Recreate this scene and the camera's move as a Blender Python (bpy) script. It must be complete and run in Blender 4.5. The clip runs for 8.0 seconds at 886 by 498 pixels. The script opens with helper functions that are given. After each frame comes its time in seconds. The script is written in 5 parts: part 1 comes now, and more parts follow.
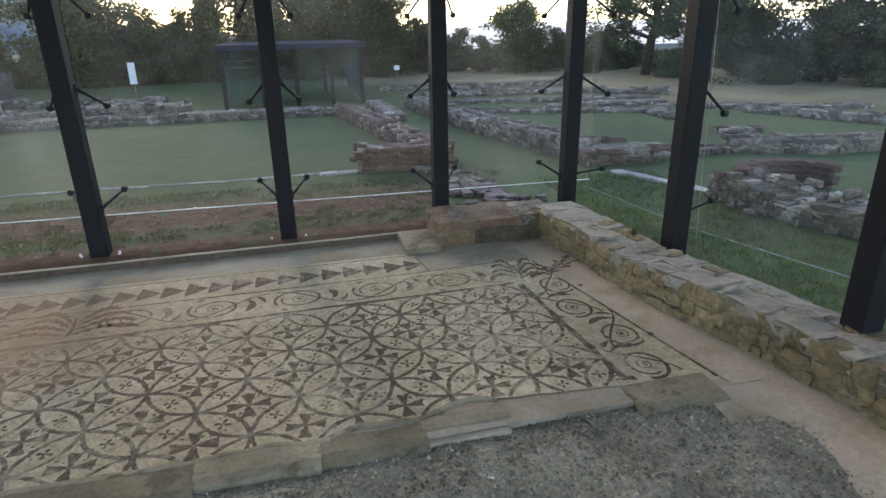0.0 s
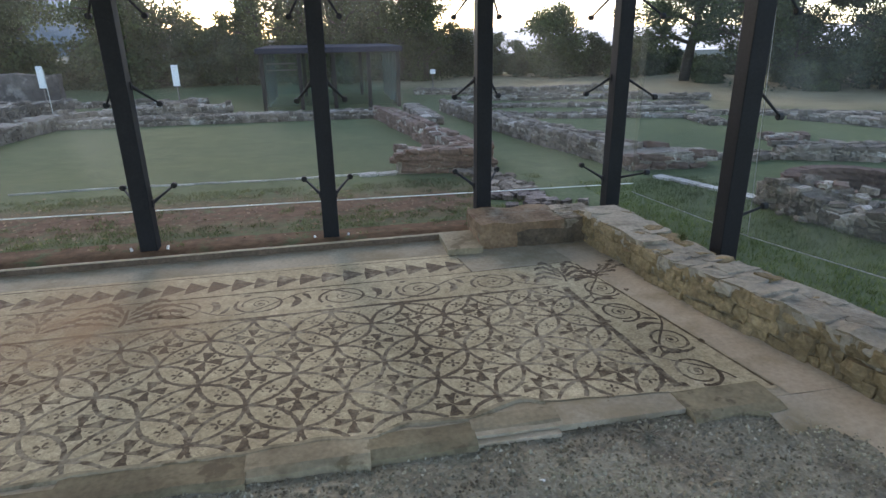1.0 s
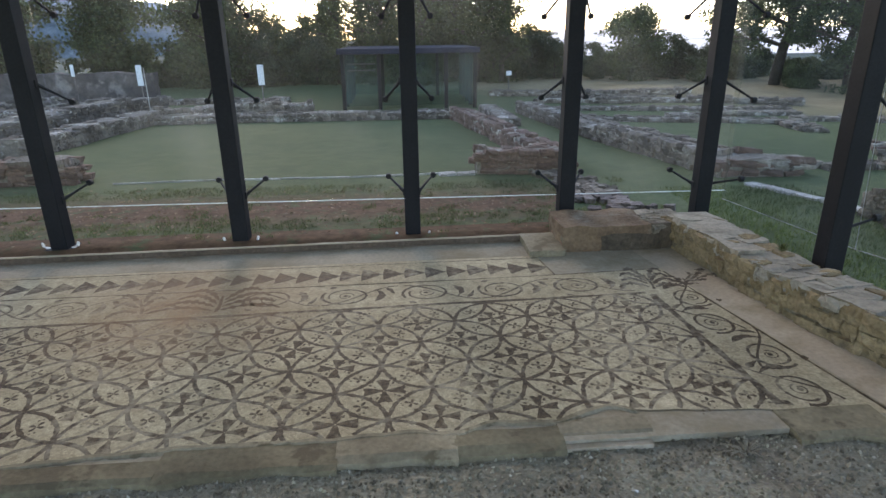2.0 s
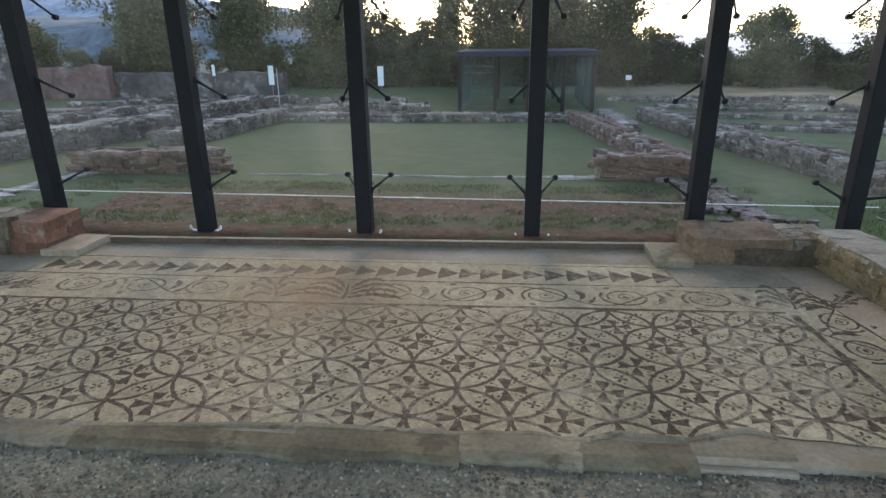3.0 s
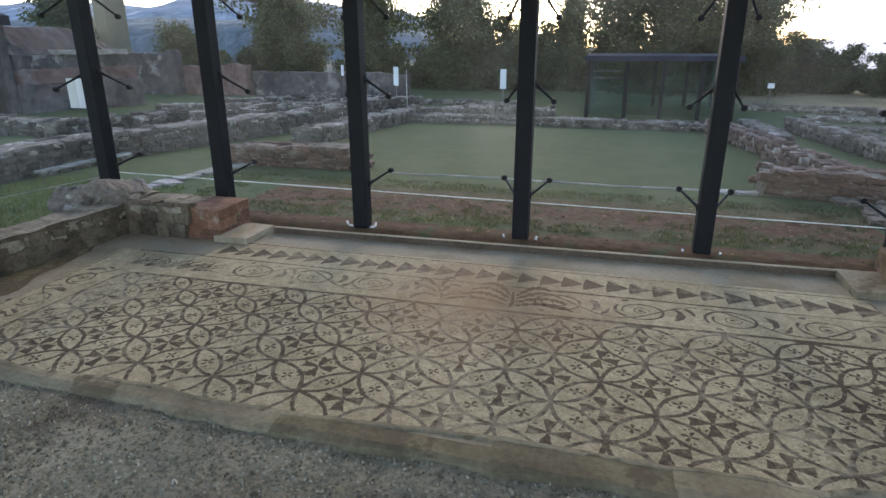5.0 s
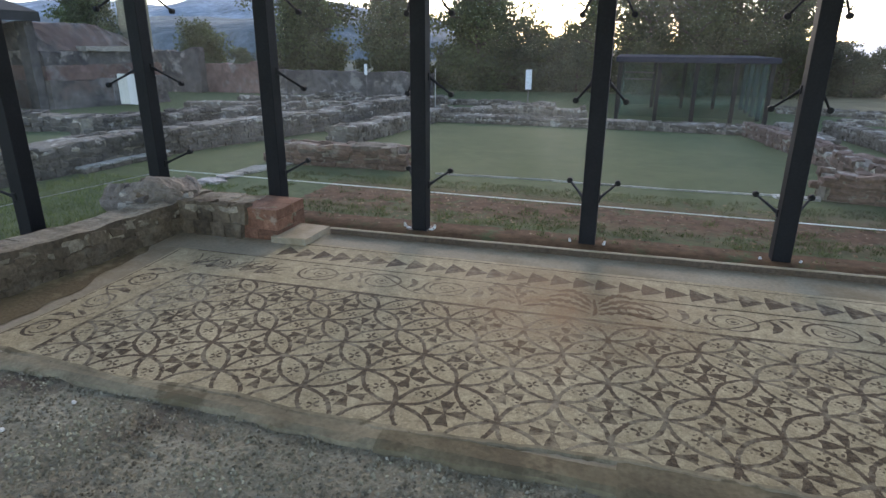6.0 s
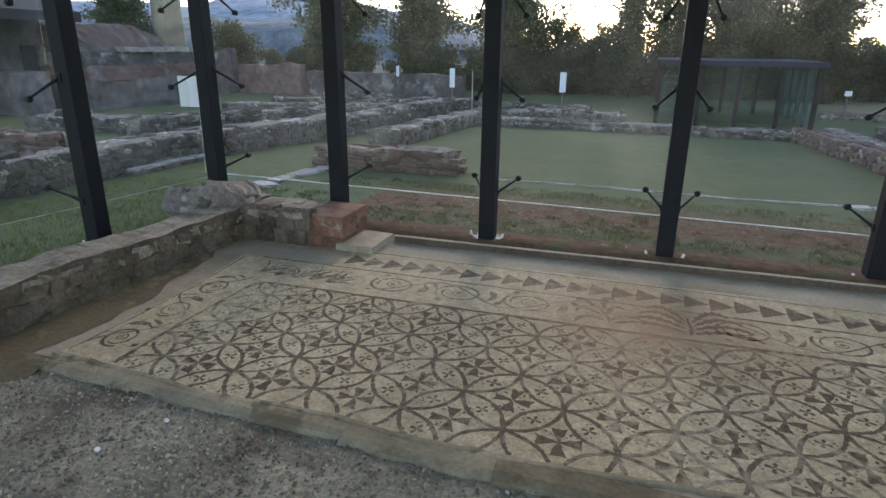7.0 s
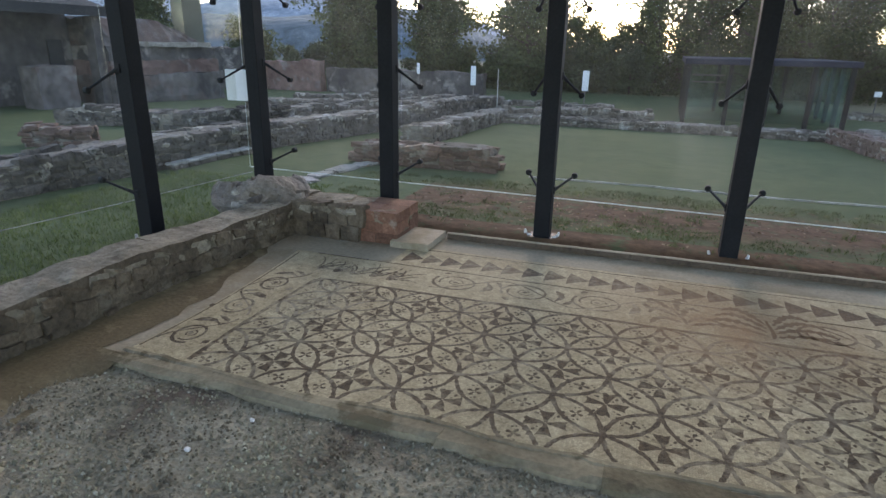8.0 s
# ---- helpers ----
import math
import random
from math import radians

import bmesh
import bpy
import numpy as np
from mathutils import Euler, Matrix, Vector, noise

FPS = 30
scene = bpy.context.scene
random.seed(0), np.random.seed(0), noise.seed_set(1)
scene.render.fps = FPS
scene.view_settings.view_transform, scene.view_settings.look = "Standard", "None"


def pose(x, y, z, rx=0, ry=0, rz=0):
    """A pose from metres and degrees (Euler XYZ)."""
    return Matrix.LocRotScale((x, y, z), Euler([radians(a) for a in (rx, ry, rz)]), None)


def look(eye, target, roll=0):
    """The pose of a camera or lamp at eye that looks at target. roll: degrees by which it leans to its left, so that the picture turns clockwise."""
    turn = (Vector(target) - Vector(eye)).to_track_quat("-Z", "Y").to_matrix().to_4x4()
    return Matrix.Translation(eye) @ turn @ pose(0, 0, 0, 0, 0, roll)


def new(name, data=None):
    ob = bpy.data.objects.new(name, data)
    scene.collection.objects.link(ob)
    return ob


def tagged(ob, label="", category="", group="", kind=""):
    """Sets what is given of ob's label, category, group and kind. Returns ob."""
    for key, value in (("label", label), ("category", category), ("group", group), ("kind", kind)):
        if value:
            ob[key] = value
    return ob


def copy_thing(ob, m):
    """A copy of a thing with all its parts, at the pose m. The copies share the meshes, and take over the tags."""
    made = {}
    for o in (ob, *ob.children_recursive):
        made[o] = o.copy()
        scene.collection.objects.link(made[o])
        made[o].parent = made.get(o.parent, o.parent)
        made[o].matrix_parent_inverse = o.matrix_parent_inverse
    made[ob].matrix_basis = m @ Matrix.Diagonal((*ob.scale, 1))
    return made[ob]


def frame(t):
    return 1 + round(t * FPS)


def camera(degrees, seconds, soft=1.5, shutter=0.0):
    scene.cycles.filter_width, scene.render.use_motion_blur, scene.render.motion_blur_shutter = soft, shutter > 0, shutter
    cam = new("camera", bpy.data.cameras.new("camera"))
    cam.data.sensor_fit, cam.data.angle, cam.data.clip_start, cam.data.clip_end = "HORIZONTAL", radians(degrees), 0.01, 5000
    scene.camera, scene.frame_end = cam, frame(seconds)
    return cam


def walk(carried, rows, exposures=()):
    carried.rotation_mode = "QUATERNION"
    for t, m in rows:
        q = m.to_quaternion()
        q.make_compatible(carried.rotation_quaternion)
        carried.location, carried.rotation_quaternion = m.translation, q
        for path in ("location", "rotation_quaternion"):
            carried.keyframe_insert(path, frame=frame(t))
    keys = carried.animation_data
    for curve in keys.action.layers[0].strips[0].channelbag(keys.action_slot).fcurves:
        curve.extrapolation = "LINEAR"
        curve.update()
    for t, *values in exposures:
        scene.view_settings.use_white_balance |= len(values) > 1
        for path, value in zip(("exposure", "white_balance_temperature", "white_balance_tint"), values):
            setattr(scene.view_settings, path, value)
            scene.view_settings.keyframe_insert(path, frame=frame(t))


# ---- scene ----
cam = camera(73.0, 8.0)
PATH = [
    (0, (0.281, 0.016, 1.682), (0.716, 1.839, 0.984), -1.1),
    (0.5, (0.236, 0.029, 1.67), (0.627, 1.865, 0.982), -1.1),
    (1, (0.18, 0.039, 1.653), (0.522, 1.888, 0.971), -0.9),
    (1.2, (0.16, 0.047, 1.649), (0.469, 1.902, 0.968), -0.9),
    (2.3, (0.004, 0.059, 1.627), (0.037, 1.944, 0.959), -0.8),
    (2.5, (-0.029, 0.053, 1.621), (-0.067, 1.939, 0.957), -0.8),
    (3, (-0.09, 0.048, 1.616), (-0.297, 1.925, 0.957), -0.7),
    (3.5, (-0.15, 0.043, 1.608), (-0.504, 1.901, 0.957), -0.6),
    (4, (-0.254, 0.006, 1.601), (-0.693, 1.846, 0.953), -0.5),
    (4.5, (-0.407, 0.033, 1.587), (-0.888, 1.863, 0.94), -0.3),
    (5, (-0.596, 0.088, 1.601), (-1.119, 1.907, 0.954), -0.1),
    (5.2, (-0.676, 0.102, 1.601), (-1.213, 1.916, 0.952), 0.1),
    (6.5, (-1.319, 0.118, 1.563), (-1.882, 1.926, 0.92), 0.5),
    (7, (-1.521, 0.144, 1.585), (-2.13, 1.938, 0.943), 0.6),
    (7.5, (-1.722, 0.116, 1.574), (-2.358, 1.9, 0.932), 0.8),
    (8, (-1.912, 0.098, 1.545), (-2.545, 1.882, 0.898), 1.0),
]
EXPOSURES = [(0, 2.32, 7400, 20), (4, 2.26, 7400, 20), (8, 2.20, 7400, 20)]
walk(cam, [(t, look(eye, target, roll)) for t, eye, target, roll in PATH], EXPOSURES)

# ---- sky and sun ----
world = bpy.data.worlds.new("evening")
scene.world = world
world.use_nodes = True
sky = world.node_tree.nodes.new("ShaderNodeTexSky")
sky.sky_type, sky.sun_disc = "NISHITA", False
sky.sun_elevation, sky.sun_rotation = radians(20), radians(-8)
sky.air_density, sky.dust_density, sky.ozone_density = 0.8, 0.5, 2.6
background = world.node_tree.nodes["Background"]
background.inputs["Strength"].default_value = 0.15
world.node_tree.links.new(sky.outputs["Color"], background.inputs["Color"])

sun = new("sun", bpy.data.lights.new("sun", "SUN"))
sun.data.energy, sun.data.angle, sun.data.color = 0.25, radians(12), (1.0, 0.9, 0.78)
sun.matrix_world = look((-14, 100, 36), (0, 4, 0))


# ---- materials ----
def start(name):
    m = bpy.data.materials.new(name)
    m.use_nodes = True
    return m, m.node_tree, m.node_tree.nodes["Principled BSDF"]


def node(nt, kind, **values):
    n = nt.nodes.new("ShaderNode" + kind)
    for key, value in values.items():
        if key == "data_type":
            n.data_type = value
        elif key == "blend_type":
            n.blend_type = value
        elif key == "operation":
            n.operation = value
        elif key == "use_clamp":
            n.use_clamp = value
        elif key == "feature":
            n.feature = value
        else:
            n.inputs[key].default_value = value
    return n


def place(nt):
    return node(nt, "NewGeometry").outputs["Position"]


def noise_at(nt, scale, detail=4.0, rough=0.6, vector=None):
    n = node(nt, "TexNoise", Scale=scale, Detail=detail, Roughness=rough)
    nt.links.new(vector or place(nt), n.inputs["Vector"])
    return n.outputs["Fac"]


def ramp(nt, fac, stops):
    r = node(nt, "ValToRGB")
    while len(r.color_ramp.elements) < len(stops):
        r.color_ramp.elements.new(0.5)
    for e, (p, c) in zip(r.color_ramp.elements, stops):
        e.position, e.color = p, (*c, 1) if len(c) == 3 else c
    nt.links.new(fac, r.inputs["Fac"])
    return r.outputs["Color"]


def blend(nt, fac, a, b, how="MIX"):
    n = node(nt, "Mix", data_type="RGBA", blend_type=how)
    for value, i in ((fac, 0), (a, 6), (b, 7)):
        if isinstance(value, (int, float)):
            n.inputs[i].default_value = value
        elif isinstance(value, tuple):
            n.inputs[i].default_value = (*value, 1)
        else:
            nt.links.new(value, n.inputs[i])
    return n.outputs[2]


def maths(nt, how, a, b=0.0, clamp=False):
    n = node(nt, "Math", operation=how, use_clamp=clamp)
    for value, i in ((a, 0), (b, 1)):
        if isinstance(value, (int, float)):
            n.inputs[i].default_value = value
        else:
            nt.links.new(value, n.inputs[i])
    return n.outputs[0]


def relief(nt, bsdf, height, strength, depth):
    b = node(nt, "Bump", Strength=strength, Distance=depth)
    nt.links.new(height, b.inputs["Height"])
    nt.links.new(b.outputs["Normal"], bsdf.inputs["Normal"])


def surface(name, dark, light, scale=3.0, fine=45.0, rough=0.85, bump=0.5, depth=0.01, vary=0.25, metal=0.0, spots=None, spread=0.5, grit=0.55):
    """A matt mineral or painted surface: two colours by broad noise, fine grain, a shift for each piece, and stains."""
    m, nt, bsdf = start(name)
    broad, grain = noise_at(nt, scale, 5), noise_at(nt, fine, 3)
    colour = ramp(nt, broad, [(0.5 - spread / 2, dark), (0.5 + spread / 2, light)])
    colour = blend(nt, grit, colour, ramp(nt, grain, [(0.3, (0.45, 0.45, 0.45)), (0.7, (1.45, 1.45, 1.45))]), "MULTIPLY")
    if vary:
        shift = maths(nt, "MULTIPLY_ADD", node(nt, "ObjectInfo").outputs["Random"], vary * 2)
        shift.node.inputs[2].default_value = 1 - vary
        colour = blend(nt, 1.0, colour, shift, "MULTIPLY")
    if spots:
        tint, size, low, high = spots
        mask = ramp(nt, noise_at(nt, size, 6, 0.65), [(low, (0, 0, 0)), (high, (1, 1, 1))])
        colour = blend(nt, mask, colour, tint)
    nt.links.new(colour, bsdf.inputs["Base Color"])
    bsdf.inputs["Roughness"].default_value, bsdf.inputs["Metallic"].default_value = rough, metal
    bsdf.inputs["Specular IOR Level"].default_value = 0.25
    relief(nt, bsdf, maths(nt, "ADD", broad, grain), bump, depth)
    return m


def tesserae(name, dark, light, worn=None, loss=0.0):
    """Small stone cubes set in mortar; worn: the ground colour that shows where the dark cubes are lost or rubbed."""
    m, nt, bsdf = start(name)
    cell = node(nt, "TexVoronoi", Scale=95.0, Randomness=0.75)
    edge = node(nt, "TexVoronoi", Scale=95.0, Randomness=0.75, feature="DISTANCE_TO_EDGE")
    for v in (cell, edge):
        nt.links.new(place(nt), v.inputs["Vector"])
    one = node(nt, "SeparateColor")
    nt.links.new(cell.outputs["Color"], one.inputs["Color"])
    colour = ramp(nt, one.outputs["Red"], [(0.05, dark), (0.95, light)])
    colour = blend(nt, 0.8, colour, ramp(nt, noise_at(nt, 1.3, 5), [(0.3, (0.66, 0.63, 0.56)), (0.7, (1.2, 1.2, 1.2))]), "MULTIPLY")
    colour = blend(nt, 0.8, colour, ramp(nt, noise_at(nt, 14.0, 5), [(0.3, (0.66, 0.64, 0.6)), (0.7, (1.2, 1.2, 1.2))]), "MULTIPLY")
    if worn:
        lost = maths(nt, "MULTIPLY", noise_at(nt, 1.1, 3), noise_at(nt, 16.0, 4))
        colour = blend(nt, ramp(nt, lost, [(0.265 - loss, (0, 0, 0)), (0.40 - loss, (0.85, 0.85, 0.85))]), colour, worn)
    rust = node(nt, "VectorMath", operation="DISTANCE")
    rust.inputs[1].default_value = (-1.35, 3.70, 0.0)
    nt.links.new(place(nt), rust.inputs[0])
    near = maths(nt, "MULTIPLY", ramp(nt, rust.outputs["Value"], [(0.05, (1.45, 1.45, 1.45)), (0.98, (0, 0, 0))]), noise_at(nt, 5.0, 5))
    colour = blend(nt, maths(nt, "MULTIPLY", near, 0.9), colour, (0.27, 0.155, 0.075))
    joint = ramp(nt, edge.outputs["Distance"], [(0.02, (1, 1, 1)), (0.09, (0, 0, 0))])
    colour = blend(nt, maths(nt, "MULTIPLY", joint, 0.35), colour, (0.16, 0.145, 0.12))
    nt.links.new(colour, bsdf.inputs["Base Color"])
    bsdf.inputs["Roughness"].default_value = 0.7
    bsdf.inputs["Specular IOR Level"].default_value = 0.08
    relief(nt, bsdf, maths(nt, "ADD", edge.outputs["Distance"], noise_at(nt, 9.0, 4)), 0.5, 0.006)
    return m


def leafage(name, dark, light, through_it=0.35):
    m, nt, bsdf = start(name)
    island = node(nt, "NewGeometry").outputs["Random Per Island"]
    colour = ramp(nt, island, [(0.0, dark), (1.0, light)])
    colour = blend(nt, 1.0, colour, ramp(nt, noise_at(nt, 0.6, 3), [(0.3, (0.52, 0.55, 0.58)), (0.7, (1.5, 1.45, 1.3))]), "MULTIPLY")
    bsdf.inputs["Roughness"].default_value = 0.65
    bsdf.inputs["Specular IOR Level"].default_value = 0.2
    nt.links.new(colour, bsdf.inputs["Base Color"])
    leaf = node(nt, "BsdfTranslucent")
    nt.links.new(colour, leaf.inputs["Color"])
    mix = node(nt, "MixShader")
    mix.inputs["Fac"].default_value = through_it
    nt.links.new(bsdf.outputs["BSDF"], mix.inputs[1])
    nt.links.new(leaf.outputs["BSDF"], mix.inputs[2])
    nt.links.new(mix.outputs["Shader"], nt.nodes["Material Output"].inputs["Surface"])
    return m


def dusty_glass(name, tint, dust, film_colour=(0.63, 0.62, 0.52)):
    """Flat laminated glass: tinted, with a mirror sheen by Fresnel and a film of dust."""
    m, nt, bsdf = start(name)
    clear = node(nt, "BsdfTransparent", Color=(*tint, 1))
    sheen = node(nt, "BsdfGlossy", Roughness=0.03)
    fresnel = node(nt, "Fresnel", IOR=1.45)
    film = node(nt, "BsdfTranslucent", Color=(*film_colour, 1))
    amount = maths(nt, "MULTIPLY", maths(nt, "POWER", maths(nt, "MULTIPLY", noise_at(nt, 1.1, 6, 0.7), 1.75), 3.0), dust)
    a, b = node(nt, "MixShader"), node(nt, "MixShader")
    nt.links.new(amount, a.inputs[0])
    nt.links.new(clear.outputs[0], a.inputs[1])
    nt.links.new(film.outputs[0], a.inputs[2])
    nt.links.new(maths(nt, "MULTIPLY", fresnel.outputs[0], 0.05), b.inputs[0])
    nt.links.new(a.outputs[0], b.inputs[1])
    nt.links.new(sheen.outputs[0], b.inputs[2])
    nt.links.new(b.outputs[0], nt.nodes["Material Output"].inputs["Surface"])
    return m


def turf(name):
    """Grass sheet: green lawn, trodden brown earth beside the glass, dry straw far away and on the rise."""
    m, nt, bsdf = start(name)
    xyz = node(nt, "SeparateXYZ")
    nt.links.new(place(nt), xyz.inputs[0])
    x, y = xyz.outputs["X"], xyz.outputs["Y"]
    green = ramp(nt, noise_at(nt, 4.5, 6, 0.65), [(0.25, (0.066, 0.088, 0.042)), (0.5, (0.087, 0.112, 0.053)), (0.75, (0.114, 0.132, 0.068))])
    green = blend(nt, 0.7, green, ramp(nt, noise_at(nt, 0.45, 3), [(0.3, (0.82, 0.86, 0.84)), (0.7, (1.2, 1.12, 1.05))]), "MULTIPLY")
    green = blend(nt, 0.4, green, ramp(nt, noise_at(nt, 22.0, 4, 0.7), [(0.3, (0.5, 0.5, 0.5)), (0.7, (1.4, 1.4, 1.3))]), "MULTIPLY")
    earth = ramp(nt, noise_at(nt, 9.0, 5, 0.7), [(0.3, (0.070, 0.041, 0.022)), (0.7, (0.170, 0.102, 0.057))])
    straw = ramp(nt, noise_at(nt, 0.5, 5, 0.65), [(0.3, (0.17, 0.138, 0.080)), (0.7, (0.33, 0.262, 0.155))])
    wander = maths(nt, "MULTIPLY", noise_at(nt, 0.35, 4), 10.0)
    far = maths(nt, "ADD", maths(nt, "ADD", y, maths(nt, "MULTIPLY", x, 1.3)), wander)
    dry = maths(nt, "MULTIPLY", maths(nt, "SUBTRACT", far, 28.5), 0.2, clamp=True)
    worn_path = maths(nt, "SUBTRACT", 1.0, maths(nt, "MULTIPLY", maths(nt, "ABSOLUTE", maths(nt, "SUBTRACT", y, 5.85)), 1.15), clamp=True)
    bare = maths(nt, "ADD", worn_path, maths(nt, "LESS_THAN", y, 5.12), clamp=True)
    bare = maths(nt, "MULTIPLY", bare, maths(nt, "LESS_THAN", maths(nt, "ABSOLUTE", maths(nt, "ADD", x, 1.3)), 3.0))
    bare = maths(nt, "MULTIPLY", bare, ramp(nt, noise_at(nt, 3.6, 7, 0.8), [(0.36, (0.12, 0.12, 0.12)), (0.50, (1.3, 1.3, 1.3))]), clamp=True)
    dry = maths(nt, "MULTIPLY", dry, maths(nt, "MULTIPLY", maths(nt, "SUBTRACT", 31.0, y), 0.25, clamp=True))
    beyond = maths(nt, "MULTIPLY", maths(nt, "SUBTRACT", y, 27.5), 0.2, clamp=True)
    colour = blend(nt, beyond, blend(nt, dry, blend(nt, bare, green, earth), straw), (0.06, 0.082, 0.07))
    nt.links.new(colour, bsdf.inputs["Base Color"])
    bsdf.inputs["Roughness"].default_value = 0.95
    bsdf.inputs["Specular IOR Level"].default_value = 0.1
    relief(nt, bsdf, noise_at(nt, 28.0, 5, 0.7), 0.12, 0.02)
    return m


LAWN = turf("lawn")
GRAVEL = surface("gravel", (0.158, 0.148, 0.104), (0.335, 0.305, 0.222), 2.4, 40.0, 0.95, 1.0, 0.03, 0, spread=0.4, spots=((0.125, 0.098, 0.072), 2.2, 0.52, 0.68))
CHALK = surface("chalk", (0.62, 0.6, 0.55), (0.75, 0.73, 0.69), 8.0, 60.0, 0.9, 0.4, 0.004, 0.1)
MORTAR = surface("mortar", (0.225, 0.192, 0.132), (0.365, 0.320, 0.230), 1.6, 38.0, 0.9, 0.5, 0.008, 0, grit=0.3, spots=((0.19, 0.15, 0.085), 1.3, 0.48, 0.66))
KERB = surface("kerb_render", (0.075, 0.052, 0.034), (0.14, 0.10, 0.07), 4.0, 40.0, 0.9, 0.5, 0.006, 0)
SLAB = surface("slab", (0.092, 0.074, 0.041), (0.205, 0.170, 0.100), 2.6, 40.0, 0.88, 0.6, 0.008, 0.1, spread=0.35, grit=0.35, spots=((0.10, 0.080, 0.046), 4.5, 0.54, 0.60))
PALE_SLAB = surface("pale_slab", (0.155, 0.126, 0.076), (0.310, 0.262, 0.168), 2.6, 40.0, 0.88, 0.5, 0.006, 0.1, spread=0.35, grit=0.35, spots=((0.125, 0.100, 0.056), 4.0, 0.54, 0.60))
LIGHT_CUBES = tesserae("light_cubes", (0.345, 0.290, 0.186), (0.50, 0.426, 0.276))
DARK_CUBES = tesserae("dark_cubes", (0.050, 0.036, 0.021), (0.115, 0.082, 0.048), (0.31, 0.26, 0.17), 0.032)
SAND = surface("sandy_mortar", (0.29, 0.233, 0.160), (0.43, 0.358, 0.256), 1.4, 40.0, 0.92, 0.5, 0.008, 0, grit=0.25, spots=((0.23, 0.185, 0.105), 1.7, 0.52, 0.7))
MUD = surface("brown_mortar", (0.082, 0.063, 0.033), (0.168, 0.132, 0.073), 1.7, 40.0, 0.92, 0.6, 0.012, 0, grit=0.35, spots=((0.235, 0.188, 0.108), 2.4, 0.53, 0.64))
BAND_CUBES = tesserae("band_cubes", (0.055, 0.040, 0.025), (0.125, 0.092, 0.057), (0.32, 0.275, 0.19), 0.04)
RUST_CUBES = tesserae("rust_cubes", (0.060, 0.036, 0.018), (0.130, 0.080, 0.042), (0.30, 0.24, 0.155), 0.0)
FADED_CUBES = tesserae("faded_cubes", (0.10, 0.075, 0.046), (0.19, 0.145, 0.09), (0.34, 0.29, 0.195), 0.06)
STRAW = surface("dry_straw", (0.20, 0.175, 0.125), (0.34, 0.30, 0.22), 9.0, 60.0, 0.9, 0.2, 0.002, 0.2)
YELLOW_STONE = surface("yellow_stone", (0.118, 0.082, 0.039), (0.270, 0.200, 0.108), 4.0, 35.0, 0.9, 0.9, 0.02, 0.26, spots=((0.13, 0.10, 0.06), 6.0, 0.55, 0.7))
GREY_STONE = surface("grey_stone", (0.25, 0.225, 0.185), (0.43, 0.395, 0.335), 4.0, 35.0, 0.92, 0.9, 0.02, 0.3, spots=((0.13, 0.125, 0.11), 7.0, 0.55, 0.7))
# weathered tops, paled further: sky light on them is put into the colour
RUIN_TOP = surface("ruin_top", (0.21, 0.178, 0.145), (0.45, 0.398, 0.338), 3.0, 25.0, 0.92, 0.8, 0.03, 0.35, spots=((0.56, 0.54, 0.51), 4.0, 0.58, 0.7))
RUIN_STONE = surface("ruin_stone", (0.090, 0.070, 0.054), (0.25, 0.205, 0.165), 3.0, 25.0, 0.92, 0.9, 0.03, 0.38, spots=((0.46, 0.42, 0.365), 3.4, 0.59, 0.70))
WALL_TOP = surface("mortared_top", (0.21, 0.180, 0.132), (0.34, 0.295, 0.222), 2.5, 30.0, 0.92, 0.8, 0.015, 0.10, grit=0.4, spots=((0.17, 0.145, 0.105), 4.0, 0.55, 0.7))
MORTAR_TOP = surface("mortar_top", (0.165, 0.137, 0.096), (0.33, 0.282, 0.208), 3.4, 30.0, 0.92, 1.0, 0.025, 0.12, grit=0.5, spread=0.35, spots=((0.115, 0.092, 0.060), 5.0, 0.52, 0.64))
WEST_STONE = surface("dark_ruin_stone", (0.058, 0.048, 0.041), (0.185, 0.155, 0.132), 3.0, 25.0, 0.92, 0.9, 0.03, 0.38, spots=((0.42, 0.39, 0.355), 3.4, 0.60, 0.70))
CORE = surface("rubble_core", (0.15, 0.125, 0.10), (0.29, 0.25, 0.205), 5.0, 30.0, 0.95, 1.0, 0.03, 0)
YELLOW_CORE = surface("yellow_core", (0.14, 0.108, 0.065), (0.27, 0.22, 0.145), 5.0, 30.0, 0.95, 1.0, 0.03, 0)
BRICK = surface("brick", (0.15, 0.070, 0.043), (0.27, 0.14, 0.088), 6.0, 50.0, 0.9, 0.7, 0.008, 0.3, spots=((0.36, 0.29, 0.22), 5.0, 0.6, 0.72))
RUIN_BRICK = surface("ruin_brick", (0.110, 0.066, 0.051), (0.215, 0.138, 0.106), 3.0, 30.0, 0.9, 0.7, 0.012, 0.3, spots=((0.34, 0.30, 0.26), 3.0, 0.55, 0.7))
MARBLE = surface("white_stone", (0.33, 0.32, 0.29), (0.52, 0.50, 0.46), 3.0, 30.0, 0.85, 0.4, 0.01, 0.2)
DARK_BRICK = surface("dark_brick", (0.075, 0.044, 0.034), (0.14, 0.085, 0.065), 5.0, 30.0, 0.9, 0.7, 0.01, 0.15)
BROWN_STONE = surface("brown_stone", (0.062, 0.046, 0.030), (0.165, 0.128, 0.086), 4.0, 35.0, 0.92, 0.9, 0.02, 0.28, spots=((0.165, 0.135, 0.095), 4.0, 0.58, 0.7))
CAP = surface("brown_cap", (0.105, 0.066, 0.036), (0.245, 0.165, 0.098), 4.0, 40.0, 0.9, 0.8, 0.012, 0.14, grit=0.4, spread=0.35, spots=((0.20, 0.16, 0.11), 5.0, 0.55, 0.66))
